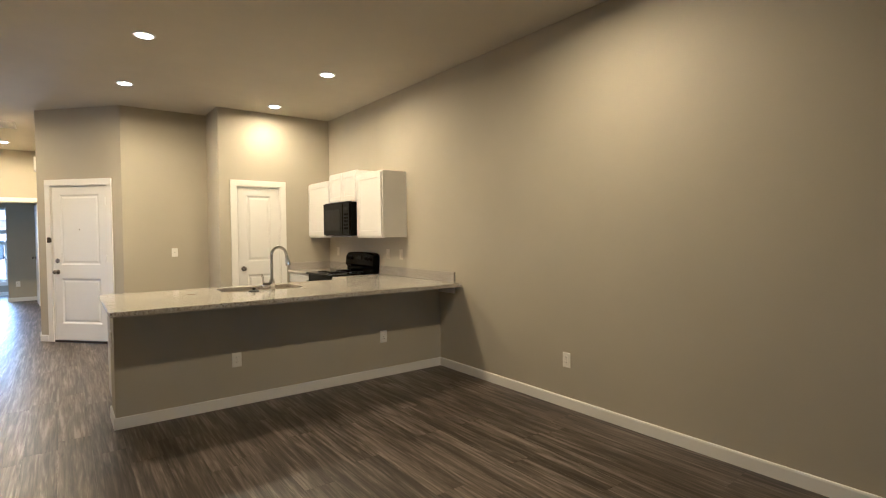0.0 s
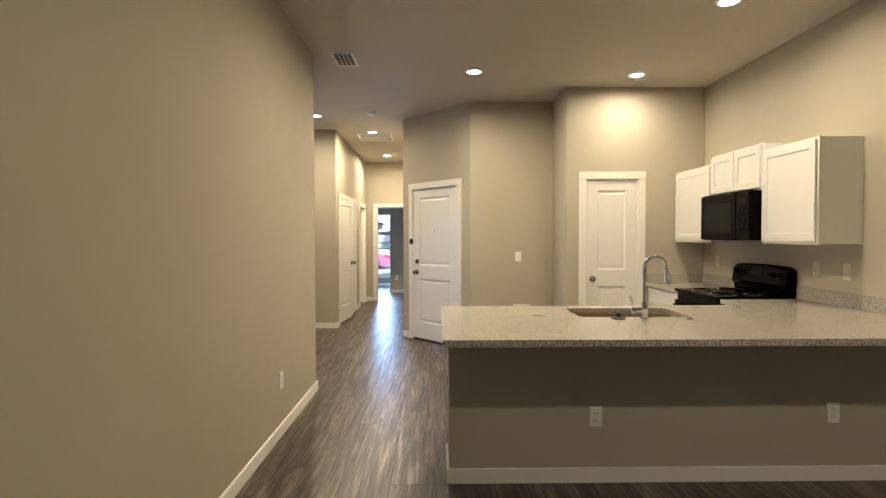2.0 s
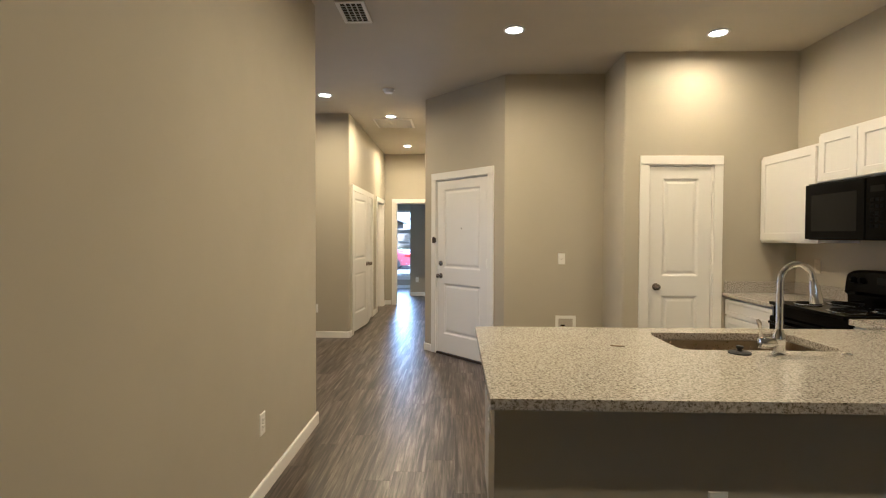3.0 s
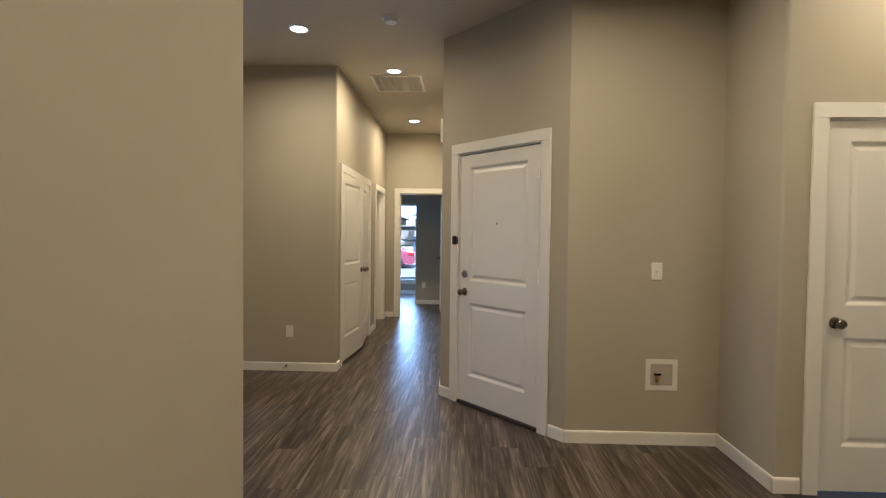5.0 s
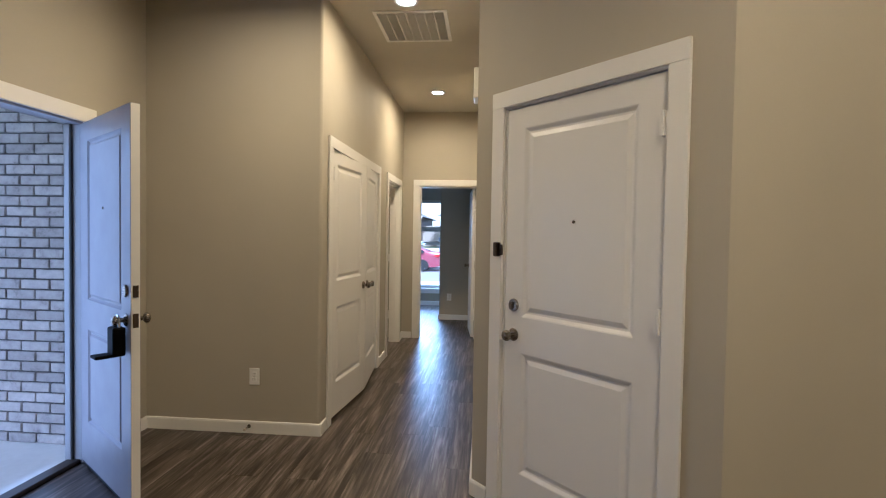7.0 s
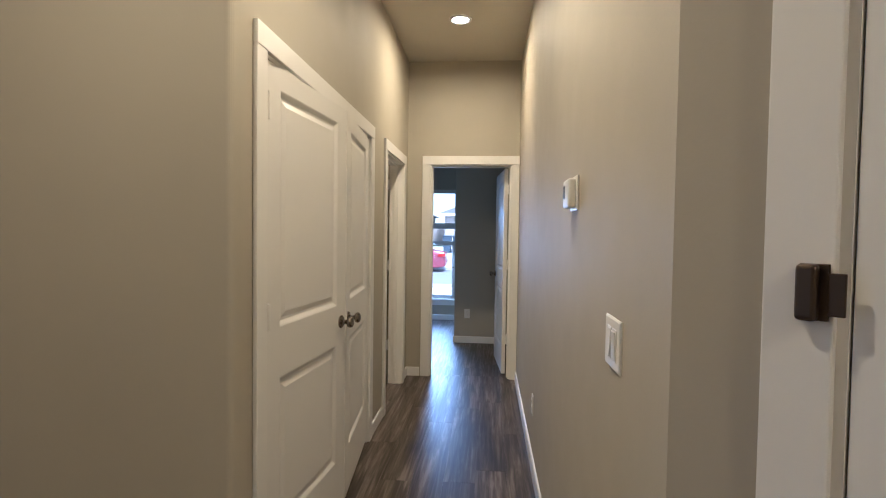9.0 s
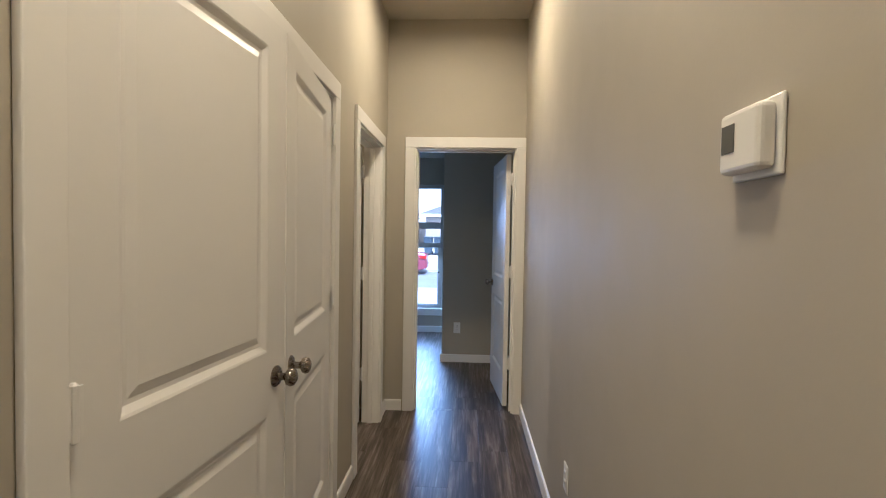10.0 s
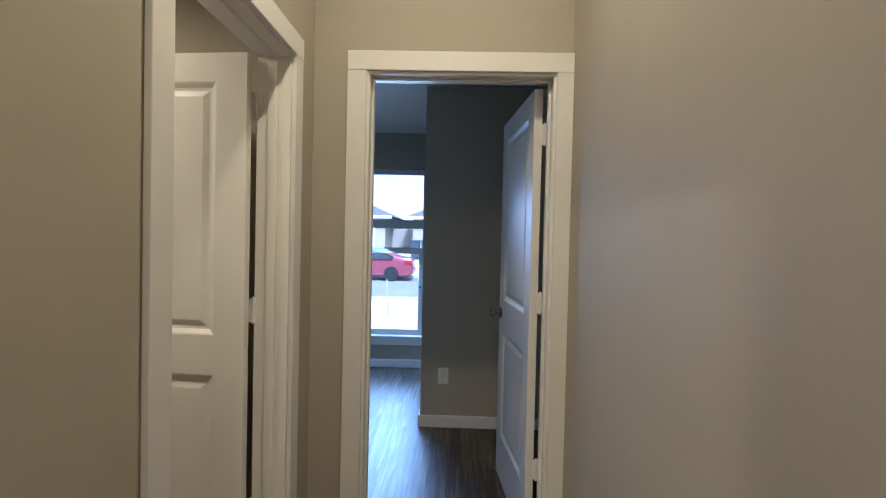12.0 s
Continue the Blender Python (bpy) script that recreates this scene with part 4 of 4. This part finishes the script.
        bm.transform(pose(0, y, z - 0.006, 35, 0, 0))
        part("louvre", bm, GRILLE, g)
    return g


grille("ceiling_supply_vent", -0.687, -0.475, 5.66, 6.02, 3, 6, "white louvred ceiling supply vent", HOLESHADE)
grille("ceiling_return_vent", -1.01, -0.458, 9.25, 9.84, 6, 40, "large white louvred return air grille in the ceiling", mottled("pale_filter", (0.60, 0.58, 0.54), (0.68, 0.66, 0.62), 30, 0.9))

sm = thing("smoke_detector", pose(-0.594, 7.835, H), "round white smoke detector on the ceiling", "smoke detector")
part("base", lathe([(0, 0), (0.068, 0), (0.068, -0.008), (0.060, -0.010), (0, -0.010)], None, 32), PLASTIC, sm, smooth=True)
part("cap", lathe([(0, -0.010), (0.056, -0.010), (0.054, -0.028), (0.044, -0.038), (0.02, -0.040), (0, -0.040)], None, 32), PLASTIC, sm, smooth=True)

th = thing("thermostat", pose(-0.2, 9.185, 1.548, 0, 0, -90), "white wall thermostat with a small grey display", "thermostat")
part("backplate", box(-0.066, 0.066, -0.007, 0, -0.058, 0.058, 0.004), PLASTIC, th)
bd = part("body", box(-0.056, 0.056, -0.034, -0.007, -0.048, 0.048, 0.009, 3), PLASTIC, th)
part("display", box(-0.046, -0.008, -0.0355, -0.0335, -0.016, 0.028, 0.001), material("grey_lcd", (0.09, 0.095, 0.085), 0.2), bd, "grey display")

ch = thing("door_chime", pose(-0.2, 9.02, 2.43, 0, 0, -90), "white plastic door chime box high on the wall", "door chime")
part("cover", box(-0.085, 0.085, -0.045, 0, -0.10, 0.10, 0.008, 3), PLASTIC, ch)
for k in range(7):
    part("slot", box(-0.06 + k * 0.018, -0.053 + k * 0.018, -0.0465, -0.0445, -0.065, 0.065), HOLESHADE, ch)

# water supply box in the refrigerator alcove
wb = thing("water_supply_box", pose(1.312, 7.315, 0.472), "white recessed refrigerator water supply box", "utility box")
a, b = 0.105, 0.105
for x0, x1, z0, z1 in ((-a, a, b - 0.032, b), (-a, a, -b, -b + 0.032), (-a, -a + 0.032, -b + 0.032, b - 0.032), (a - 0.032, a, -b + 0.032, b - 0.032)):
    part("rim", box(x0, x1, -0.006, -0.001, z0, z1, 0.001), PLASTIC, wb)
part("recess", box(-a + 0.032, a - 0.032, -0.0025, -0.0005, -b + 0.032, b - 0.032), mottled("grey_box_plastic", (0.42, 0.39, 0.33), (0.50, 0.46, 0.40), 40, 0.6), wb)
vl = part("valve", lathe([(0, 0), (0.012, 0), (0.012, 0.03), (0.008, 0.034), (0.008, 0.05), (0, 0.05)], at(-0.03, -0.016, -0.045), 14), material("brass_valve", (0.45, 0.30, 0.12), 0.3, 1.0), wb, "brass valve", True)
part("valve_handle", box(-0.055, -0.01, -0.03, -0.018, 0.0, 0.014, 0.003), BLACKMATTE, vl)

ds = thing("door_stop", pose(-1.777, 8.94 - BASE_T, 0.05), "small spring door stop on the baseboard", "door stop")
part("spring", lathe([(0, 0), (0.014, 0), (0.012, 0.006), (0.006, 0.008), (0.006, 0.055), (0, 0.055)], AXES["y"] @ flip, 12), NICKEL, ds, smooth=True)
part("tip", lathe([(0, 0.055), (0.009, 0.055), (0.009, 0.072), (0, 0.074)], AXES["y"] @ flip, 12), material("beige_rubber", (0.5, 0.45, 0.38), 0.7), ds, smooth=True)

# ---------- bedroom window ----------
win = thing("window_1", label="tall single-hung vinyl window with a transom", category="window", kind="structure")
wy = WIN_Y + 0.075


def bar(name, x0, x1, z0, z1, y0=-0.025, y1=0.03, mat=VINYLFRAME, parent=win):
    return part(name, box(x0, x1, wy + y0, wy + y1, z0, z1, 0.003), mat, parent)


F = 0.045
bar("frame_rail", WX0, WX1, WZ1 - 0.055, WZ1)
bar("frame_rail", WX0, WX1, WZ0 + 0.022, WZ0 + 0.065)
bar("frame_stile", WX0, WX0 + F, WZ0 + 0.065, WZ1 - 0.055)
bar("frame_stile", WX1 - F, WX1, WZ0 + 0.065, WZ1 - 0.055)
bar("transom_rail", WX0 + F, WX1 - F, 1.465, 1.556, -0.03, 0.035)
bar("meeting_rail", WX0 + F, WX1 - F, 1.200, 1.264, -0.045, 0.01)
bar("sash_stile", WX1 - F - 0.035, WX1 - F, WZ0 + 0.065, 1.200, -0.04, 0.0)
bar("sash_stile", WX0 + F, WX0 + F + 0.035, WZ0 + 0.065, 1.200, -0.04, 0.0)
bar("sash_rail", WX0 + F + 0.035, WX1 - F - 0.035, WZ0 + 0.065, WZ0 + 0.085, -0.04, 0.0)
for z0, z1 in ((1.556, WZ1 - 0.055), (1.264, 1.465), (WZ0 + 0.085, 1.200)):
    g = part("pane", box(WX0 + F, WX1 - F, wy - 0.002, wy + 0.002, z0, z1), SURFACEGLASS, win, "clear glass pane")
    g.visible_shadow = False
part("latch", lathe([(0, 0), (0.012, 0), (0.012, 0.02), (0, 0.022)], at(WX1 - 0.062, wy - 0.04, 0.85, "y") @ flip, 12), BRONZE, win, "dark sash latch", True)
part("sill", box(WX0 - 0.04, WX1 + 0.04, WIN_Y - 0.03, wy - 0.026, WZ0, WZ0 + 0.022, 0.004), TRIM, win, "white window sill")
part("apron", box(WX0 - 0.025, WX1 + 0.025, WIN_Y - 0.016, WIN_Y - 0.001, WZ0 - 0.075, WZ0 - 0.001, 0.003), TRIM, win, "white apron board")


# assumed window, never in view, added to let in cool fill light
w2 = thing("window_2", label="assumed vinyl window behind the living area, out of view", category="window", kind="structure")
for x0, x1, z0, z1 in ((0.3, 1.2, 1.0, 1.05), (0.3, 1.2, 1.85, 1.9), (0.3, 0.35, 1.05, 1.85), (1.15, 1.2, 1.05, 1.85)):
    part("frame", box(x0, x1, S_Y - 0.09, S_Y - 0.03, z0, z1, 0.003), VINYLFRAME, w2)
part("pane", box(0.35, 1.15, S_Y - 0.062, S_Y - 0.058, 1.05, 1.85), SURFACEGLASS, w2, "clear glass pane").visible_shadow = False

# ---------- porch ----------
pb = thing("wall_porch", label="whitewashed brick porch wall", category="brick wall", kind="structure")
BY = 8.60
part("mortar_bed", box(-6.4, -2.665, BY + 0.008, BY + 0.10, -0.02, 2.519), MORTAR, pb)
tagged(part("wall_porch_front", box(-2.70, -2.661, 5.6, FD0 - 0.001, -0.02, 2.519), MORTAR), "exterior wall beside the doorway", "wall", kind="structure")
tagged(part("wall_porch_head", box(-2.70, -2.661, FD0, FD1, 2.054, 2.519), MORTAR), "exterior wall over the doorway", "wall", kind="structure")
tagged(part("porch_slab", box(-6.4, -2.661, 3.5, BY + 0.10, -0.20, 0.0), CONCRETE), "pale broom-finished concrete porch slab", "porch", kind="structure")
# assumed porch cover, out of view, sized to shade the upper bricks
tagged(part("unseen_porch_ceiling", box(-4.2, -2.661, 5.5, BY + 0.10, 2.52, 2.62), TRIM), "assumed white porch ceiling, out of view, shading the brick wall", "ceiling", kind="structure")
brick_meshes = []
for k in range(4):
    r = random.Random(k)
    bm = box(-0.0965, 0.0965, -0.008, 0.05, -0.0285, 0.0285, 0.004, 1)
    for v in bm.verts:
        v.co += Vector((r.uniform(-0.0012, 0.0012), r.uniform(-0.002, 0.002), r.uniform(-0.0015, 0.0015)))
    me = bpy.data.meshes.new("brick")
    bm.to_mesh(me)
    bm.free()
    me.materials.append(BRICK)
    brick_meshes.append(me)
r = random.Random(11)
loose = bmesh.new()
for row in range(33):
    z = 0.033 + row * 0.0677
    x = -2.665 - 0.0995 - (0.1016 if row % 2 else 0.0)
    if row % 2:
        ob = new("brick", brick_meshes[0])
        ob.matrix_world = Matrix.LocRotScale((-2.665 - 0.047, BY, z), None, (0.47, 1, 1))
        ob.parent = pb
    while x > -3.9:
        ob = new("brick", brick_meshes[r.randrange(4)])
        ob.location = (x + r.uniform(-0.002, 0.002), BY + r.uniform(-0.002, 0.002), z + r.uniform(-0.001, 0.001))
        ob.parent = pb
        x -= 0.2032
    while x > -6.3:
        bx(loose, x - 0.0965, x + 0.0965, BY - 0.008, BY + 0.05, z - 0.0285, z + 0.0285)
        x -= 0.2032
x = -2.70
while x > -6.3:
    bx(loose, x - 0.0285, x + 0.0285, BY - 0.008, BY + 0.05, 2.29, 2.485)
    x -= 0.0677
tagged(part("far_bricks", loose, BRICK, pb), kind="stuff")

# ---------- outdoors ----------
def ground_z(y):
    """The lot falls from the house to the street and rises again beyond it."""
    pts = ((-400, -0.22), (15.8, -0.22), (18, -0.45), (26.5, -0.70), (35.5, -0.68), (37.5, -0.48), (46, 0.30), (60, 0.40), (900, 0.40))
    for (a, za), (b, zb) in zip(pts, pts[1:]):
        if a <= y <= b:
            return za + (zb - za) * (y - a) / (b - a)
    return -0.2


bm = bmesh.new()
ys = [-400, -60, 3, 15.8, 18, 21, 24, 26.5, 35.5, 37.5, 41, 46, 60, 120, 900]
xs = [-500, -60, -20, -8, 8, 20, 60, 500]
grid = [[bm.verts.new((x, y, ground_z(y))) for x in xs] for y in ys]
for a, c in zip(grid, grid[1:]):
    for k in range(len(xs) - 1):
        bm.faces.new((a[k], a[k + 1], c[k + 1], c[k]))
tagged(part("ground", bm, LAWN), "short green lawn sloping to the street", "ground", kind="structure")


def strip(name, x0, x1, y0, y1, mat, lift, label):
    bm = bmesh.new()
    yy = sorted({y0, y1, *[y for y in ys if y0 < y < y1]})
    row = [[bm.verts.new((x, y, ground_z(y) + lift)) for x in (x0, x1)] + [bm.verts.new((x, y, ground_z(y) - 0.05)) for x in (x1, x0)] for y in yy]
    for a, c in zip(row, row[1:]):
        for k in range(4):
            bm.faces.new((a[k], a[(k + 1) % 4], c[(k + 1) % 4], c[k]))
    bm.faces.new(row[0])
    bm.faces.new(row[-1][::-1])
    return tagged(part(name, bm, mat), label, name, kind="structure")


strip("road", -200, 200, 26.6, 35.4, ASPHALT, 0.02, "pale worn concrete street")
strip("pavement", -200, 200, 23.6, 25.0, CONCRETE, 0.04, "pale concrete sidewalk")
strip("kerb", -200, 200, 26.3, 26.6, CONCRETE, 0.14, "concrete kerb along the street")
strip("kerb", -200, 200, 35.4, 35.7, CONCRETE, 0.14, "concrete kerb along the street")
strip("driveway", -6.5, 0.2, 17.5, 23.6, CONCRETE, 0.05, "pale concrete driveway")
strip("driveway", -6.5, 0.2, 25.0, 26.3, CONCRETE, 0.05, "pale concrete driveway apron")
strip("driveway", -9.0, 2.0, 35.7, 45.5, CONCRETE, 0.05, "pale concrete driveway across the street")

# parked car, its tail towards +x
CY, CX = 34.3, -2.98
car = thing("parked_car", pose(CX, CY, ground_z(CY) + 0.02), "red sedan parked at the kerb", "car")
prof = [(-4.55, 0.30), (-4.62, 0.55), (-4.50, 0.72), (-3.75, 0.86), (-3.35, 0.92), (-2.35, 1.36), (-1.75, 1.44), (-1.05, 1.40), (-0.30, 1.10), (0.25, 1.05), (0.32, 0.95), (0.30, 0.62), (0.36, 0.52), (0.30, 0.30), (0.0, 0.24), (-4.3, 0.24)]
bm = bmesh.new()
rings = []
for yy, sx, sz in ((-0.90, 0.985, 0.96), (-0.86, 1.0, 1.0), (0.86, 1.0, 1.0), (0.90, 0.985, 0.96)):
    rings.append([bm.verts.new((-2.1 + (x + 2.1) * sx, yy * (1.0 if z < 0.95 else 0.80), 0.6 + (z - 0.6) * sz)) for x, z in prof])
for a, c in zip(rings, rings[1:]):
    for k in range(len(prof)):
        bm.faces.new((a[k], a[(k + 1) % len(prof)], c[(k + 1) % len(prof)], c[k]))
bm.faces.new(rings[0])
bm.faces.new(rings[-1][::-1])
body = part("body", bm, CARPAINT, car, "red painted car body", True)
for pts in ([(-3.15, 0.97), (-2.30, 1.30), (-1.80, 1.36), (-1.75, 0.99)], [(-1.70, 0.99), (-1.74, 1.36), (-1.08, 1.33), (-0.55, 1.12), (-0.62, 1.0)]):
    bm = bmesh.new()
    fr = [bm.verts.new((x, -0.915 * (1.0 if z < 1.02 else 0.84) - 0.004, z)) for x, z in pts]
    bk = [bm.verts.new((x, -0.70, z)) for x, z in pts]
    bm.faces.new(fr)
    bm.faces.new(bk[::-1])
    for k in range(4):
        bm.faces.new((fr[k], fr[(k + 1) % 4], bk[(k + 1) % 4], bk[k]))
    part("side_window", bm, CARGLASS, body, "dark tinted side window")
part("tail_light", box(-0.02, 0.33, -0.905, -0.55, 0.80, 0.95, 0.02), material("tail_lamp_red", (0.45, 0.01, 0.01), 0.2), body, "red tail light")
part("bumper", box(0.05, 0.36, -0.88, 0.88, 0.36, 0.52, 0.03), CARPAINT, body)
for wx in (-3.62, -0.64):
    for wyy in (-0.84, 0.84):
        ax = at(wx, wyy, 0.335, "y")
        tr = part("tyre", lathe([(0.20, -0.10), (0.31, -0.10), (0.335, -0.07), (0.335, 0.07), (0.31, 0.10), (0.20, 0.10)], ax, 32), TYRE, car, smooth=True)
        rim = lathe([(0, -0.07), (0.06, -0.075), (0.07, -0.05), (0.19, -0.055), (0.215, -0.095), (0.215, 0.095), (0, 0.09)], ax, 32)
        part("rim", rim, ALLOY, tr, "grey alloy rim", True)

# thin leaning stake by the drive
stk = bmesh.new()
bx(stk, -0.016, 0.016, -0.016, 0.016, 0, 0.95, 0.004)
stk.transform(pose(-2.26, 22.4, ground_z(22.4) - 0.02, 0, -3.5, 0))
tagged(part("yard_stake", stk, mottled("weathered_wood_stake", (0.35, 0.31, 0.27), (0.48, 0.44, 0.38), 20, 0.8)), "thin weathered stake leaning in the yard", "stake")

# wheeled bins across the street
for k, (x, nm) in enumerate(((-3.22, "blue-grey"), (-2.55, "blue-grey"))):
    bn = thing("wheeled_bin", pose(x, 42.0, ground_z(42.0) + 0.05), "blue-grey wheeled rubbish bin on the driveway", "bin", "bins on the driveway")
    bm = bmesh.new()
    vs = bmesh.ops.create_cube(bm, size=1)["verts"]
    for v in vs:
        t = 1.0 if v.co.z > 0 else 0.8
        v.co = Vector((v.co.x * 0.58 * t, v.co.y * 0.8 * t, 0.06 + (v.co.z + 0.5) * 1.05))
    bmesh.ops.bevel(bm, geom=bm.edges[:], offset=0.03, segments=2, affect="EDGES")
    part("tub", bm, BIN, bn)
    part("lid", box(-0.31, 0.31, -0.44, 0.44, 1.11, 1.20, 0.03), BIN, bn)
    for s in (-1, 1):
        part("wheel", lathe([(0, -0.03), (0.13, -0.03), (0.13, 0.03), (0, 0.03)], at(s * 0.24, 0.30, 0.13, "x"), 18), TYRE, bn)


def house(x0, x1, y0, y1, z0, wall_h, ridge_h, label, garage=None, wins=()):
    """A low house with a hipped front gable, seen from the street side at y0."""
    h = thing("house", pose(0, 0, 0), label, "house", "houses across the street")
    w = part("wall", box(x0, x1, y0, y1, z0, z0 + wall_h), FARBRICK, h, "tan brick wall")
    bm = bmesh.new()
    e = 0.5
    zb = z0 + wall_h
    cx = (x0 + x1) / 2
    lo = [bm.verts.new(p) for p in ((x0 - e, y0 - e, zb), (x1 + e, y0 - e, zb), (x1 + e, y1 + e, zb), (x0 - e, y1 + e, zb))]
    hi = [bm.verts.new(p) for p in ((cx, y0 + 1.5, zb + ridge_h), (cx, y1 - 1.5, zb + ridge_h))]
    for q in ((lo[0], lo[1], hi[0]), (lo[1], lo[2], hi[1], hi[0]), (lo[2], lo[3], hi[1]), (lo[3], lo[0], hi[0], hi[1]), (lo[3], lo[2], lo[1], lo[0])):
        bm.faces.new(q)
    part("roof", bm, SHINGLE, h, "grey shingle roof")
    part("fascia", box(x0 - e, x1 + e, y0 - e - 0.03, y0 - e, zb - 0.18, zb + 0.02), TRIM, h, "white fascia")
    if garage:
        g = part("garage_door", box(garage[0], garage[1], y0 - 0.05, y0 - 0.003, z0, z0 + 2.2), TRIM, h, "white panelled garage door")
        for r4 in range(4):
            for c4 in range(4):
                gw = (garage[1] - garage[0]) / 4
                part("panel", box(garage[0] + c4 * gw + 0.08, garage[0] + (c4 + 1) * gw - 0.08, y0 - 0.065, y0 - 0.05, z0 + r4 * 0.55 + 0.08, z0 + r4 * 0.55 + 0.47, 0.01), TRIM, g)
    for a, b, c, e4 in wins:
        wd = part("window", box(a, b, y0 - 0.06, y0 - 0.003, c, e4), TRIM, h, "white framed window")
        part("pane", box(a + 0.08, b - 0.08, y0 - 0.065, y0 - 0.058, c + 0.08, e4 - 0.08), CARGLASS, wd)
    return h


house(-17.0, -5.7, 46, 58, 0.05, 2.75, 2.6, "tan brick house with a grey roof and white garage", (-11.2, -6.4), ((-15.5, -14.0, 0.6, 2.0),))
house(-3.75, 10.0, 46, 58, 0.05, 2.75, 2.8, "tan brick house with a grey shingle roof", (4.0, 8.8), ((-1.9, -0.5, 0.6, 2.0),))

# board fence closing the gap between the houses
fen = thing("board_fence", pose(0, 0, 0), "pale weathered wooden board fence between two houses", "fence")
FENCE = mottled("pale_fence_wood", (0.42, 0.37, 0.31), (0.55, 0.50, 0.43), 4, 0.85, stretch=(8, 8, 1))
for z in (0.75, 1.75):
    part("rail", box(-5.69, -3.76, 50.03, 50.08, z, z + 0.09), FENCE, fen)
for k in range(13):
    part("board", box(-5.68 + k * 0.147, -5.68 + k * 0.147 + 0.14, 50.0, 50.028, 0.30, 2.12, 0.004, 1), FENCE, fen)

# ---------- floor: planks ----------
fl = thing("floor", label="grey-brown wood-look vinyl plank floor", category="floor", kind="structure")
bm = bmesh.new()
for r4 in ((W_X - 0.06, E_X + 0.06, S_Y - 0.06, 7.40), (-2.60, W_X - 0.06, 5.70, 9.0), (-1.33, -0.14, 9.0, 12.40), (W_X - 0.06, 0.8, 7.40, 9.0), (-4.35, 0.14, 12.40, 15.62), (-3.36, -1.33, 10.9, 12.40)):
    bx(bm, r4[0], r4[1], r4[2], r4[3], -0.10, -0.006)
part("underlay", bm, JOINT, fl)
PW, PLEN = 0.18, 1.22
rng = random.Random(7)
plank_meshes = {}


def plank_mesh(w, length):
    key = (round(w, 3), round(length, 3))
    if key not in plank_meshes:
        g, e = 0.0002, 0.0006
        bm = bmesh.new()
        x0, x1, y0, y1 = -w / 2 + g, w / 2 - g, -length / 2 + g, length / 2 - g
        loops = [[bm.verts.new(p) for p in ((a, c, z), (b, c, z), (b, d4, z), (a, d4, z))] for a, b, c, d4, z in ((x0, x1, y0, y1, -0.005), (x0, x1, y0, y1, -e * 0.5), (x0 + e, x1 - e, y0 + e, y1 - e, 0.0))]
        for o, i in zip(loops, loops[1:]):
            for k in range(4):
                bm.faces.new((o[k], o[(k + 1) % 4], i[(k + 1) % 4], i[k]))
        bm.faces.new(loops[-1])
        me = bpy.data.meshes.new("plank")
        bm.to_mesh(me)
        bm.free()
        me.materials.append(PLANK)
        plank_meshes[key] = me
    return plank_meshes[key]


rows = {}
for x0, x1, y0, y1 in ((-2.56, -1.26, 5.74, 8.97), (-1.30, -1.26, 8.97, 12.42), (-1.26, -0.90, 5.74, 12.42), (-0.90, -0.18, 0.0, 12.42), (-0.18, 0.36, 0.0, 8.6), (0.36, E_X + 0.02, 0.0, 3.99), (0.36, 0.72, 4.75, 8.1), (0.72, 1.72, 4.75, 7.36), (-2.2, 0.1, 12.42, 15.60)):
    k0, k1 = math.floor(x0 / PW), math.ceil(x1 / PW)
    for k in range(k0, k1):
        a, b = max(x0, k * PW), min(x1, (k + 1) * PW)
        if b - a > 0.01:
            rows.setdefault((k, round(a, 3), round(b, 3)), []).append((y0, y1))
for (k, a, b), spans in sorted(rows.items()):
    for y0, y1 in spans:
        off = random.Random(k * 17 + 3).random() * PLEN
        n = math.floor((y0 - off) / PLEN)
        while off + n * PLEN < y1:
            c, d4 = max(y0, off + n * PLEN), min(y1, off + (n + 1) * PLEN)
            if d4 - c > 0.02:
                ob = new("plank", plank_mesh(b - a, d4 - c))
                ob.location = ((a + b) / 2, (c + d4) / 2, 0)
                ob.parent = fl
            n += 1
bm = bmesh.new()
for x0, x1, y0, y1 in ((W_X - 0.03, E_X + 0.02, S_Y, 0.0), (-4.3, -2.2, 12.42, 15.60), (-3.3, -1.30, 10.95, 12.42)):
    k = math.floor(x0 / PW)
    while k * PW < x1:
        a, b = max(x0, k * PW), min(x1, (k + 1) * PW)
        y = y0
        while y < y1 and b - a > 0.01:
            ye = min(y1, y + PLEN * (0.4 + 0.6 * rng.random()))
            bx(bm, a + 0.0006, b - 0.0006, y + 0.0006, ye - 0.0006, -0.005, 0)
            y = ye
        k += 1
tagged(part("far_planks", bm, PLANK, fl), kind="stuff")
